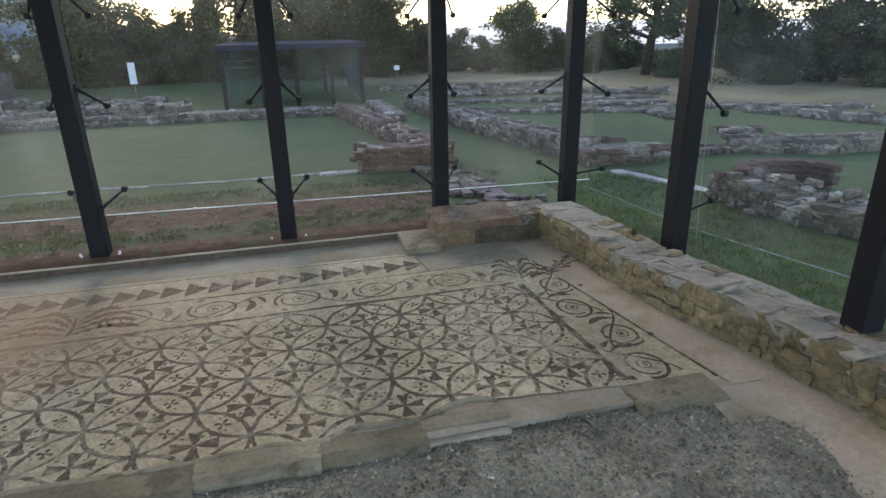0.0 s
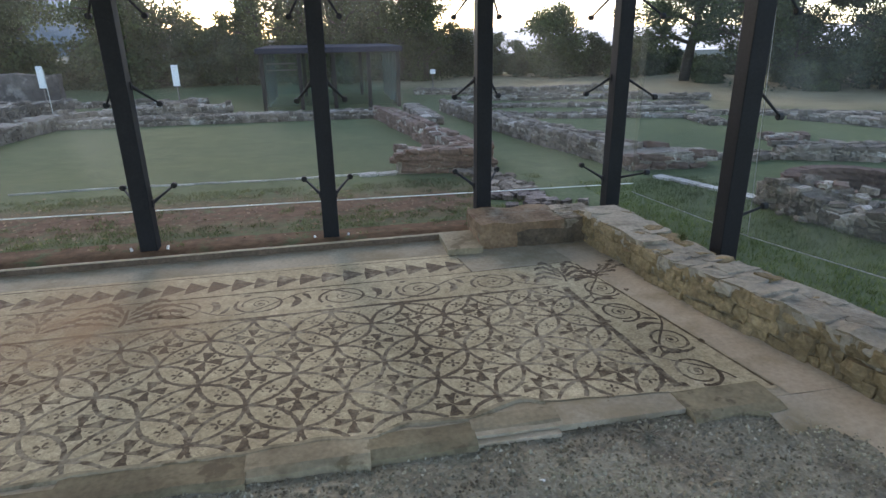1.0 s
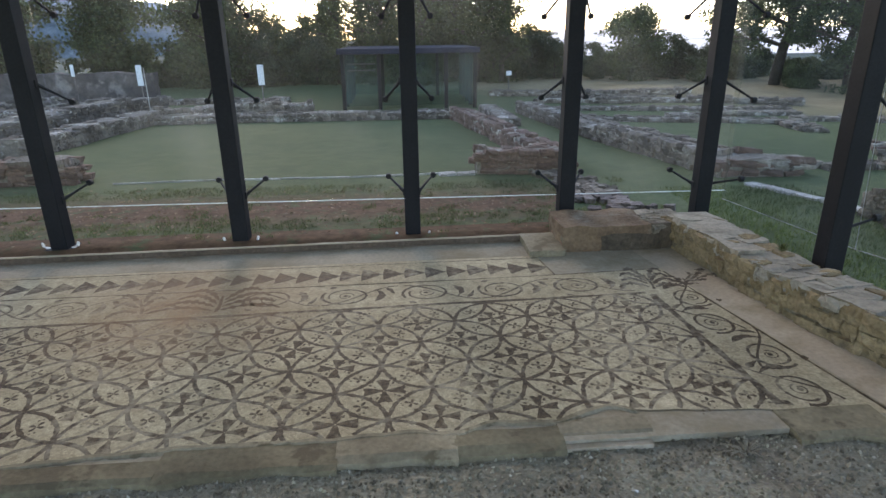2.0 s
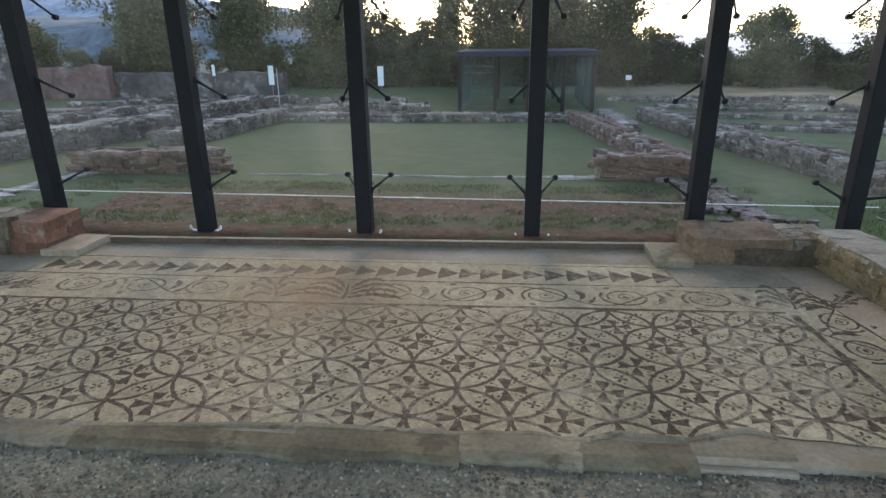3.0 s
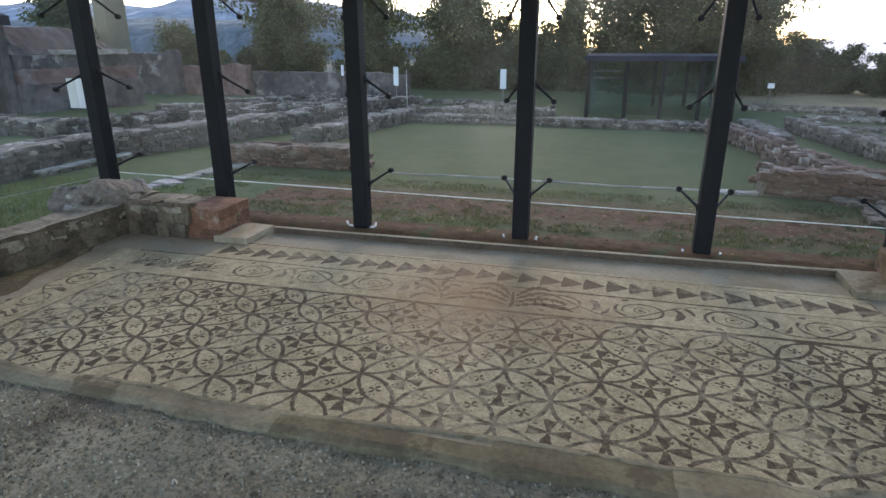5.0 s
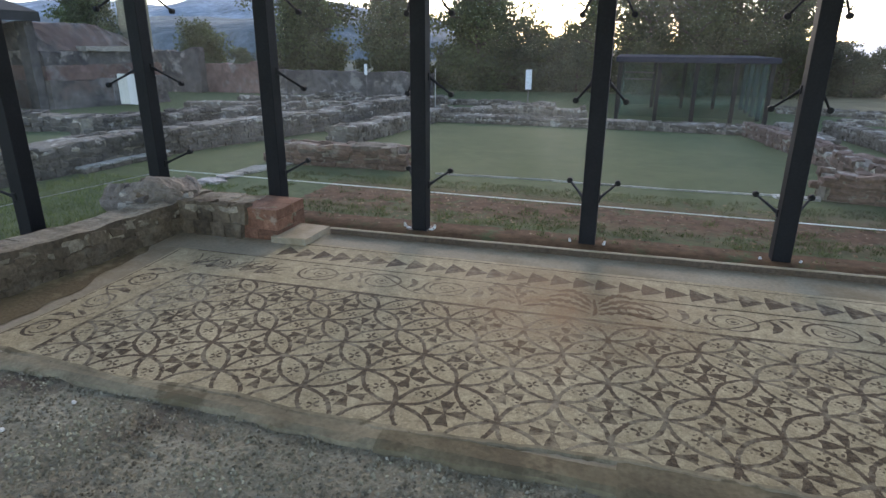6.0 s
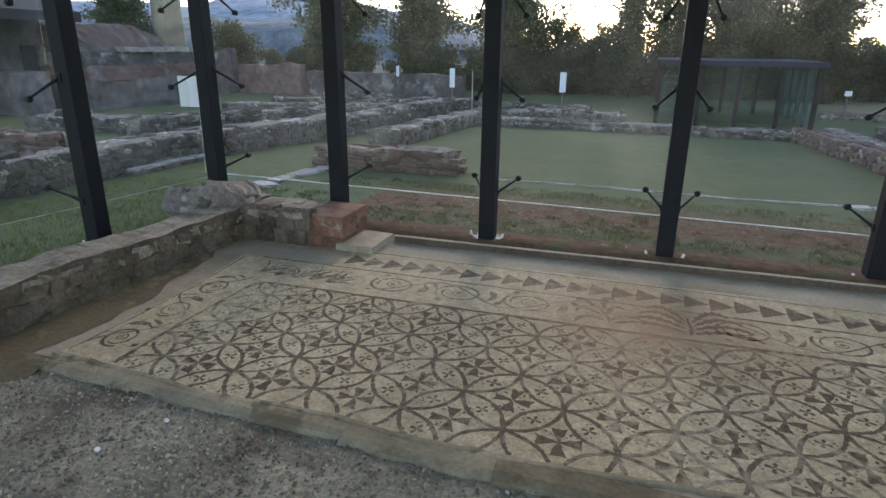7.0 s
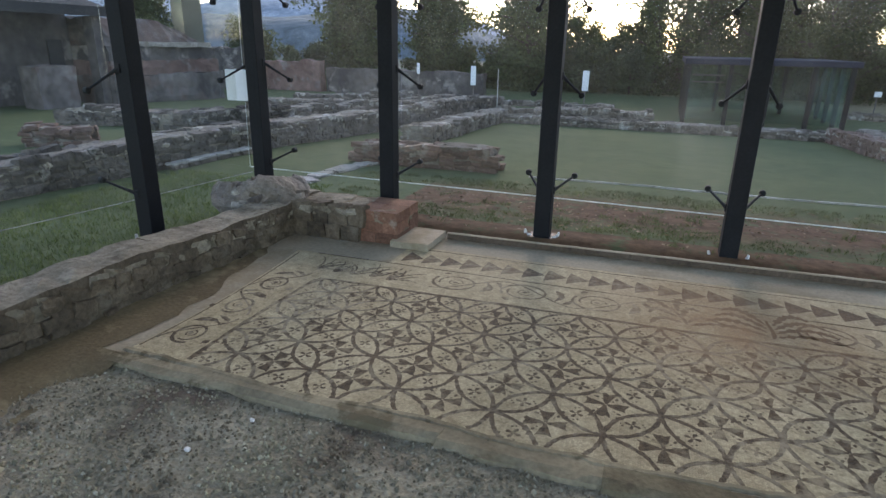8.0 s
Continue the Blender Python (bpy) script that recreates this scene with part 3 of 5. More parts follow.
# leaf-shaped petals in a net, crosses in the hearts between them, florets in the petals
for j in range(-2, 5):
    for i in range(-9, 5):
        node_east, node_north, node_west = spot(i + 1 + 0.5 * (j % 2), j), spot(i + 0.5 + 0.5 * (j % 2), j + 1), spot(i + 0.5 * (j % 2), j)
        for n, (p, q) in enumerate(((node_east, node_north), (node_north, node_west))):
            d = q - p
            across = Vector((-d.y, d.x, 0)).normalized()
            for s in (-1, 1):
                bend = [p + d * u + across * s * 0.75 * d.length * (u - u * u) for u in np.linspace(0, 1, 31)]
                bend = [(v.x + 0.004 * noise.noise(Vector((v.x * 12, v.y * 12, 1))), v.y + 0.004 * noise.noise(Vector((v.x * 12, v.y * 12, 7)))) for v in bend]
                bm = ribbon(bmesh.new(), bend, 0.0215, 0.00425 + 0.0001 * (2 * n + (s > 0)) + 0.0004 * (i % 2) + 0.0002 * (j % 2), in_field)
                if bm.faces:
                    part("petal_band", bm, BAND_CUBES, mosaic)
                else:
                    bm.free()

arm = [(0.004, 0.006), (0.055, 0.023), (0.106, 0.039), (0.100, 0.0), (0.106, -0.039), (0.055, -0.023), (0.004, -0.006)]
cross_meshes = []
for _ in range(8):
    bm = bmesh.new()
    for k in range(4):
        co, si = math.cos(k * math.pi / 2), math.sin(k * math.pi / 2)
        edge = [p for i, q in enumerate(arm) for p in (q, tuple((u + v) / 2 for u, v in zip(q, arm[(i + 1) % len(arm)])))]
        edge = [(x * random.uniform(0.93, 1.05) + random.uniform(-0.003, 0.003), y + random.uniform(-0.004, 0.004)) for x, y in edge]
        patch(bm, [(x * co - y * si, x * si + y * co) for x, y in edge], 0)
    cross_meshes.append(bpy.data.meshes.new("cross"))
    bm.to_mesh(cross_meshes[-1])
    bm.free()
bm = bmesh.new()
for k in range(4):
    a = 0.5 + k * math.pi / 2
    patch(bm, [(0.004 * math.cos(a - 0.8), 0.004 * math.sin(a - 0.8)), (0.026 * math.cos(a - 0.33), 0.023 * math.sin(a - 0.33)), (0.033 * math.cos(a), 0.028 * math.sin(a)), (0.026 * math.cos(a + 0.33), 0.023 * math.sin(a + 0.33)), (0.004 * math.cos(a + 0.8), 0.004 * math.sin(a + 0.8))], 0)
for x, y, r in ((0.050, 0.010, 0.009), (-0.050, -0.010, 0.009), (0.072, -0.002, 0.007), (-0.074, 0.002, 0.007), (0.046, -0.020, 0.008), (-0.046, 0.02, 0.008), (0.094, 0.004, 0.004), (-0.094, -0.003, 0.004)):
    patch(bm, [(x + r * 1.3 * math.cos(a), y + r * math.sin(a + 0.4)) for a in np.linspace(0, 5.2, 6)], 0)
for x, y, r in ((0.016, 0.034, 0.005), (-0.016, -0.034, 0.005), (0.03, 0.03, 0.004), (-0.03, -0.03, 0.004), (0.062, 0.02, 0.004), (-0.062, -0.02, 0.004)):
    patch(bm, [(x + r * math.cos(a), y + r * math.sin(a)) for a in np.linspace(0.3, 5.4, 5)], 0)
floret_mesh = bpy.data.meshes.new("floret")
bm.to_mesh(floret_mesh)
bm.free()
for j in range(-2, 5):
    for i in range(-9, 5):
        c = spot(i + 0.5 + 0.5 * (j % 2), j)
        if all(in_field(c + Vector((dx, dy, 0))) for dx, dy in ((0.07, 0), (-0.07, 0), (0, 0.07), (0, -0.07))):
            ob = link("cross", random.choice(cross_meshes), DARK_CUBES, mosaic)
            ob.matrix_basis = pose(c.x, c.y, 0.0046, 0, 0, random.uniform(-9, 9)) @ Matrix.Scale(random.uniform(0.84, 1.0), 4)
        for s in (-1, 1):
            f = spot(i + 0.25 + 0.5 * (j % 2), j + 0.5 * s)
            if in_field(f) and in_field(f + Vector((0, 0.05, 0))) and in_field(f - Vector((0, 0.05, 0))):
                ob = link("floret", floret_mesh, DARK_CUBES, mosaic)
                ob.matrix_basis = pose(f.x, f.y, 0.0046, 0, 0, (45 if s < 0 else -45) + 180 * (i % 2) + random.uniform(-8, 8)) @ Matrix.Scale(random.uniform(1.15, 1.4), 4)

# border lines
for name, pts, w in (
    ("frame_line", [(x, back(x) + 0.012 * noise.noise(Vector((x * 1.5, 0, 3)))) for x in np.arange(-4.0, 1.67, 0.06)], 0.030),
    ("frame_line", [(right_frame(y), y) for y in np.arange(2.31, 3.62, 0.06)], 0.036),
    ("frame_line", [(left_frame(y), y) for y in np.arange(2.21, 3.46, 0.06)], 0.026),
    ("outer_line", [(x, 3.942 + 0.013 * x + 0.014 * max(0.0, x) ** 2) for x in np.arange(-4.28, 1.93, 0.06)], 0.013),
    ("outer_line", [(right_line(y) - 0.012, y) for y in np.arange(2.22, 4.0, 0.06)], 0.015),
    ("outer_line", [(left_line(y) + 0.015, y) for y in np.arange(2.24, 3.9, 0.06)], 0.010),
    ("outer_line", [(x, 4.315 + 0.012 * x) for x in np.arange(-3.55, 1.08, 0.06)], 0.012),
    ("outer_line", [(1.07 + (4.33 - y) * 0.14, y) for y in np.arange(3.98, 4.34, 0.06)], 0.011),
):
    part(name, ribbon(bmesh.new(), pts, w, 0.0054), DARK_CUBES, mosaic)

# row of triangles along the back
x = -3.62
while x < 0.98:
    y = 4.015 + 0.013 * x
    bm = patch(bmesh.new(), [(x, y + random.uniform(-0.01, 0.01)), (x + 0.15, y + 0.10), (x + 0.004, y + 0.21 + random.uniform(-0.01, 0.01)), (x - 0.006, y + 0.1)], 0.0046)
    part("triangle", bm, random.choice((DARK_CUBES, BAND_CUBES, BAND_CUBES) if x > -1.6 else (BAND_CUBES, FADED_CUBES)), mosaic)
    x += random.uniform(0.148, 0.158)


def scroll(at, along, flip, size=0.135, cubes=DARK_CUBES):
    """One turn of the vine: a spiral with an eye, its stem and two dark leaves. along: unit vector of the border."""
    along = Vector((along[0], along[1], 0))
    up = Vector((-along.y, along.x, 0)) * flip
    o = Vector((at[0], at[1], 0))

    def to(u, v):
        p = o + along * u + up * v
        return (p.x, p.y)

    spiral = [to(size * (1.08 - 0.34 * a / 7.2) * math.cos(a + 2.6) * 1.1, size * (1 - 0.34 * a / 7.2) * math.sin(a + 2.6)) for a in np.linspace(0, 7.2, 60)]
    part("scroll", ribbon(bmesh.new(), spiral, lambda s: 0.021 - 0.007 * s, 0.0046), cubes, mosaic)
    curl = [to(size * 0.40 * (1 - 0.5 * a / 6.3) * math.cos(a), size * 0.40 * (1 - 0.5 * a / 6.3) * math.sin(a)) for a in np.linspace(0, 6.3, 24)]
    part("curl", ribbon(bmesh.new(), curl, 0.008, 0.0046), cubes, mosaic)
    stem = [to(-size * 1.1 + u * 3.7 * size, -0.135 * math.cos(u * 3.14159) * (1 if u < 0.9 else 1)) for u in np.linspace(0, 1, 26)]
    part("stem", ribbon(bmesh.new(), stem, 0.013, 0.0050), cubes, mosaic)
    leaf = [to(size * 1.45 + 0.045 * math.sin(u * 3.14), -0.10 + 0.19 * u) for u in np.linspace(0, 1, 12)]
    part("vine_leaf", ribbon(bmesh.new(), leaf, lambda s: 0.005 + 0.048 * math.sin(3.14 * s ** 0.7) ** 1.5, 0.0052), cubes, mosaic)
    sprig = [to(size * 1.95 + 0.06 * u, 0.10 - 0.10 * u * u) for u in np.linspace(0, 1, 8)]
    part("vine_leaf", ribbon(bmesh.new(), sprig, lambda s: 0.004 + 0.03 * math.sin(3.14 * s), 0.0052), cubes, mosaic)
    bud = [to(-size * 0.9 + 0.05 * u, 0.13 + 0.03 * u) for u in np.linspace(0, 1, 6)]
    part("bud", ribbon(bmesh.new(), bud, lambda s: 0.030 * math.sin(3.14 * s) + 0.004, 0.0052), cubes, mosaic)
    part("eye", patch(bmesh.new(), [to(0.018 * math.cos(a), 0.014 * math.sin(a)) for a in np.linspace(0, 5.6, 8)], 0.0048), cubes, mosaic)


def acanthus(at, aim, spread, count, size, fat=1.0, cubes=BAND_CUBES):
    o = Vector((at[0], at[1]))
    for k in range(count * 2):
        a = aim + spread * (k / (count * 2 - 1) - 0.5) + random.uniform(-0.1, 0.1)
        r = size * random.uniform(0.55, 1.1)
        bend = random.uniform(-0.55, 0.55)
        pts = [(o.x + r * u * math.cos(a + bend * u * u), o.y + r * u * math.sin(a + bend * u * u)) for u in np.linspace(0.12, 1, 26)]
        teeth = lambda s: fat * 0.005 + fat * 0.014 * math.sin(3.14 * min(1, s * 1.05)) * (0.5 + 0.5 * math.sin(s * 30 + k))
        part("acanthus_leaf", ribbon(bmesh.new(), pts, teeth, 0.0046 + 0.0001 * (k % 8)), cubes, mosaic)


for n, x in enumerate((1.226, 0.70, 0.185, -0.35, -0.86, -2.15, -2.62, -3.1)):
    scroll((x, 3.755 + 0.014 * x), (1, 0.014), 1 if n % 2 else -1, 0.135, FADED_CUBES if x < -1.5 else BAND_CUBES)
for n, (x, y) in enumerate(((1.905, 3.50), (1.86, 3.14), (1.98, 2.75), (1.93, 2.42))):
    scroll((x, y), (-0.17, 0.985), 1 if n % 2 else -1, 0.115)
for n, y in enumerate((3.25, 2.86, 2.45)):
    scroll((-4.225, y), (-0.02, 1), 1 if n % 2 else -1, 0.095, BAND_CUBES)
def palmette(at, turn, reach, rows, cubes):
    """A spread acanthus: blunt lobes that arch away to both sides of a stem, each edged with small teeth."""
    co, si = math.cos(turn), math.sin(turn)

    def to(u, v):
        return (at[0] + u * co - v * si, at[1] + u * si + v * co)

    for side in (-1, 1):
        for k in range(rows):
            f = k / (rows - 1)
            long = reach * (1.0 - 0.45 * f) * random.uniform(0.9, 1.08)
            lobe = [to(side * (0.012 + long * u), 0.02 + 0.15 * f + (0.10 + 0.10 * f) * math.sin(u * 2.3) - 0.07 * u * u * (1 - f)) for u in np.linspace(0.04, 1, 22)]
            wave = random.uniform(0, 6)
            part("acanthus_leaf", ribbon(bmesh.new(), lobe, lambda s: (0.012 + 0.046 * math.sin(3.14 * min(1, s)) ** 0.6) * (0.72 + 0.28 * math.sin(s * 40 + wave)), 0.0046 + 0.0001 * k), cubes, mosaic)
    stem = [to(0.008 * math.sin(v * 20), v) for v in np.linspace(0.0, 0.25, 10)]
    part("stem", ribbon(bmesh.new(), stem, 0.02, 0.0056), cubes, mosaic)


palmette((1.72, 3.66), -0.12, 0.22, 4, BAND_CUBES)
palmette((1.92, 3.72), -1.0, 0.14, 3, BAND_CUBES)
palmette((-1.16, 3.585), 0.02, 0.40, 4, RUST_CUBES)
palmette((-1.62, 3.60), 0.35, 0.20, 3, FADED_CUBES)
for x in (-4.12, -3.98, -3.84, -3.70, -3.56):
    acanthus((x, 3.56), 1.15, 0.9, 4, 0.30, 1.1)

# edging slabs before the mosaic
edging = root("edging", (-1.0, 2.1, -0.1), "worn beige stone edging along the mosaic's front", "edging", kind="structure")
cuts = (-4.42, -3.55, -2.62, -1.95, -0.98, -0.26, 0.24, 0.70, 1.10)
def worn_slab(a, b, y0, y1, z1, seed):
    bm = rough_box(a, y0, -0.13, b, y1, z1, 0.06, 0.0045, seed)
    for v in bm.verts:
        if v.co.y < y0 + 0.03 and v.co.z > z1 - 0.03:
            v.co += Vector((0, 0.012, -0.012 + 0.01 * noise.noise(v.co * 9)))
        if v.co.y < y0 + 0.03:
            v.co.y += 0.03 * noise.noise(Vector((v.co.x * 5, seed, 0)))
    return bm


for n, (a, b) in enumerate(zip(cuts, cuts[1:])):
    y1 = min(front(a + 0.02), front(b - 0.02)) - 0.004
    y0 = (2.052, 2.046, 2.018, 2.020, 2.030, 2.068, 2.092, 2.140)[n]
    ob = part("slab", worn_slab(a - 0.004, b + 0.004, y0, y1, 0.004 + 0.002 * (n % 2), n * 3.1), PALE_SLAB if n in (0, 1, 2, 5, 7) else SLAB, edging)
    ob.matrix_parent_inverse = Matrix.Translation(edging.location).inverted()
for n, (a, b, y0, y1) in enumerate(((1.70, 2.16, 2.05, 2.27),)):
    ob = part("slab", worn_slab(a, b, y0, y1, 0.007 - 0.003 * n, 40 + n), SLAB if n == 0 else PALE_SLAB, edging)
    ob.matrix_parent_inverse = Matrix.Translation(edging.location).inverted()
verts, faces = sheet(18, 60, lambda u, v: (2.78 - 0.72 * u, -1.2 + 3.335 * v, 0.004 - (0.065 * u ** 1.6 - 0.028 * u * noise.noise(Vector((u * 3, v * 11, 4)))) * min(1.0, 9 * (1 - v))))
faces = [f[::-1] for f in faces]
tagged(link("floor_ledge", plain_mesh("floor_ledge", verts, faces), SAND), "sandy mortar ledge at the wall's foot", "floor", kind="structure")
verts, faces = sheet(20, 60, lambda u, v: (-4.98 + 0.62 * u, 0.0 + 2.14 * v, 0.007 + 0.006 * noise.noise(Vector((u * 6, v * 16, 3))) - (0.055 * u ** 3 - 0.035 * u * u * noise.noise(Vector((u * 3, v * 6, 1)))) * min(1.0, 6 * (1 - v))))
tagged(link("floor_ledge", plain_mesh("floor_ledge", verts, faces), MUD), "brown mortar ledge at the wall's foot", "floor", kind="structure")

for a, b, material, label in ((lambda y: right_line(y) + 0.006, lambda y: 2.42 + max(0.0, 3.5 - y) * 0.17, SAND, "pale sandy mortar strip beside the mosaic"), (lambda y: -4.9, lambda y: left_line(y) - 0.11 - max(0.0, y - 2.9) * 0.16 + 0.11 * noise.noise(Vector((0, y * 2.6, 2))) + 0.03 * noise.noise(Vector((0, y * 9, 5))), MUD, "stained brown mortar strip beside the mosaic")):
    verts, faces = sheet(8, 34, lambda u, v: (a(2.14 + 2.26 * v) + u * (b(2.14 + 2.26 * v) - a(2.14 + 2.26 * v)), 2.14 + 2.26 * v, 0.0045 + 0.002 * noise.noise(Vector((u * 3, v * 20, 0)))))
    tagged(link("floor_strip", plain_mesh("floor_strip", verts, faces), material), label, "floor", kind="structure")
tagged(part("floor_joint", rough_box(-4.40, 2.105, -0.16, 1.08, 2.139, -0.012, 0.14, 0.001, 3), SAND), "mortar bedding below the stone edging", "floor", kind="structure")

verts, faces = sheet(220, 2, lambda u, v: (-4.42 + 5.5 * u, front(-4.42 + 5.5 * u) + 0.002 - (1 - v) * (0.040 + 0.026 * noise.noise(Vector((u * 30, 0, 5))) + 0.014 * noise.noise(Vector((u * 140, 0, 5)))), 0.0085 if v > 0.4 else -0.004))
tagged(link("floor_joint", plain_mesh("floor_joint", verts, faces), PALE_SLAB), "ragged beige mortar along the mosaic's edge", "floor", kind="structure")

# kerb at the back, broken in long pieces
kerb = root("kerb", (-1.2, 4.8, 0), "low brown rendered kerb under the glass front", "kerb", kind="structure")
for n, (a, b) in enumerate(((-3.48, -1.9), (-1.9, -0.35), (-0.35, 1.04))):
    y = 4.70
    bm = rough_box(a + 0.001, y, -0.05, b - 0.001, y + 0.045, 0.046, 0.09, 0.004, n * 7)
    rim = rough_box(a + 0.001, y + 0.001, 0.0465, b - 0.001, y + 0.022, 0.056, 0.07, 0.003, n * 5)
    for v in [*bm.verts, *rim.verts]:
        v.co.y += 0.030 * (v.co.x + 3.5) - 0.085
    ob = part("kerb_piece", bm, KERB, kerb)
    ob.matrix_parent_inverse = Matrix.Translation(kerb.location).inverted()
    ob = part("kerb_rim", rim, SAND, kerb, "pale worn upper rim")
    ob.matrix_parent_inverse = Matrix.Translation(kerb.location).inverted()


# ---- rubble walls on both sides of the mosaic ----
def flat(x, y):
    return -0.03


wall_of_stones("wall_east", [(2.36, 4.62), (2.47, 3.5), (2.56, 3.0), (2.70, 2.5), (2.79, 2.0), (2.87, 1.4), (2.96, 0.2), (3.02, -1.2)], 0.37, 0.29, "low yellowish rubble wall with a grey weathered top", YELLOW_STONE, WALL_TOP, YELLOW_CORE, (0.06, 0.16), 0.085, ruin=0.10, stand=flat, smooth_top=0.6, cap=WALL_TOP, flush=0.008)
wall_of_stones("wall_west", [(-4.88, 4.72), (-4.89, 4.06), (-4.93, 3.42), (-4.98, 2.99), (-5.01, 2.16), (-5.07, 0.9), (-5.14, -0.8)], 0.31, 0.325, "low grey-brown rubble wall with a mortared top", BROWN_STONE, MORTAR_TOP, BROWN_STONE, (0.08, 0.18), 0.085, ruin=0.12, stand=flat, smooth_top=2.2, cap=MORTAR_TOP, flush=0.010)


# ---- brick piers, steps ----
BRICKS = []
for k in range(4):
    bm = rough_box(-0.5, -0.5, -0.5, 0.5, 0.5, 0.5, 0.6, 0.05, k * 5)
    mesh = bpy.data.meshes.new("brick")
    bm.to_mesh(mesh)
    bm.free()
    mesh.materials.append(BRICK)
    BRICKS.append(mesh)


def pier(x0, x1, y0, y1, top, label, brick_from, brick_to):
    base = root("pier", ((x0 + x1) / 2, (y0 + y1) / 2, 0), label, "pier", "brick piers beside the mosaic", "structure")
    core = part("mortar_core", rough_box(x0 + 0.008, y0 + 0.008, -0.1, x1 - 0.008, y1 - 0.008, top - 0.008, 0.1, 0.016, x0), YELLOW_CORE, base)
    core.matrix_parent_inverse = Matrix.Translation(base.location).inverted()
    h = top / 3
    for row in range(3):
        x = brick_from + (0.0 if row % 2 else -0.07)
        while x < brick_to - 0.02:
            a, b = max(x, brick_from), min(x + 0.26, brick_to)
            deep = y0
            while deep < y1 - 0.02:
                e = min(deep + 0.25, y1)
                ob = new("brick", random.choice(BRICKS))
                ob.parent = base
                ob.matrix_basis = Matrix.LocRotScale(Vector(((a + b) / 2, (deep + e) / 2, h * (row + 0.5))) - base.location, Euler((0, 0, random.uniform(-0.02, 0.02))), (b - a - 0.003, e - deep - 0.003, h - 0.003))
                deep = e
            x += 0.26
    return base


pier_east = pier(1.30, 2.19, 4.45, 4.88, 0.205, "low brown stone pier end with a flat worn cap", 1.30, 1.30)
for name, x0, x1, z0, z1, material in (("cap", 1.29, 2.0, 0.135, 0.212, CAP), ("block", 1.30, 1.60, -0.02, 0.134, CAP), ("block", 1.602, 2.1, -0.02, 0.134, BROWN_STONE)):
    ob = part(name, rough_box(x0, 4.435 if name == "cap" else 4.44, z0, x1, 4.885, z1, 0.07, 0.024, x0 * 3 + z0), material, pier_east)
    ob.matrix_parent_inverse = Matrix.Translation(pier_east.location).inverted()

pier_west = pier(-4.74, -3.79, 4.29, 4.74, 0.268, "low red brick pier end joined to rubble", -4.18, -3.79)
for base, x0, x1, y0, y1 in ((pier_east, 1.98, 2.25, 4.43, 4.9), (pier_west, -4.74, -4.20, 4.23, 4.74)):
    lift = 0.065 if base == pier_west else 0.0
    for row in range(2):
        x = x0
        while x < x1:
            w = random.uniform(0.14, 0.24)
            stone(base, BROWN_STONE, (x + w / 2, y0 + 0.075, 0.05 + row * (0.1 + lift * 0.8)), (w, 0.13, 0.12 + lift), 0, 0.1)
            x += w
    x = x0
    while x < x1:
        w = random.uniform(0.14, 0.24)
        for k in range(3):
            stone(base, MORTAR_TOP, (x + w / 2, y0 + 0.09 + k * 0.15, 0.17 + lift), (w, 0.16, 0.07), random.uniform(-0.2, 0.2), 0.08)
        x += w
for x0, x1, y0, y1, z1, label in ((-3.83, -3.51, 4.24, 4.67, 0.055, "flat square beige stone step beside the pier"), (1.02, 1.30, 4.36, 4.80, 0.050, "flat worn beige stone step beside the pier")):
    tagged(part("step_slab", rough_box(x0, y0, -0.02, x1, y1, z1, 0.09, 0.009, x0), SAND if x0 < 0 else PALE_SLAB), label, "stone slab", "step slabs", "structure")

mound = root("rubble_mound", (-5.13, 4.42, 0.2), "heap of grey rubble and mortar on the wall corner", "rubble", kind="structure")
bm = bmesh.new()
bmesh.ops.create_icosphere(bm, subdivisions=4, radius=1.0)
for v in bm.verts:
    v.co = Vector((v.co.x * 0.44, v.co.y * 0.36, max(-0.10, v.co.z * 0.215)))
    v.co += noise.noise_vector(v.co * 4.0) * 0.10 + noise.noise_vector(v.co * 12.0) * 0.05 + noise.noise_vector(v.co * 30.0) * 0.02
part("mortar_hump", bm, CORE, mound, "weathered grey mortar")
for _ in range(55):
    a, r = random.uniform(0, 6.28), random.uniform(0.0, 1) ** 0.6
    s = random.uniform(0.05, 0.12)
    stone(mound, random.choice((GREY_STONE, BROWN_STONE, RUIN_STONE, WEST_STONE)), (-5.13 + 0.44 * r * math.cos(a), 4.42 + 0.36 * r * math.sin(a), 0.200 + 0.175 * (1 - r * r)), (s * 1.4, s, s * 0.5), random.uniform(0, 3), 0.4)


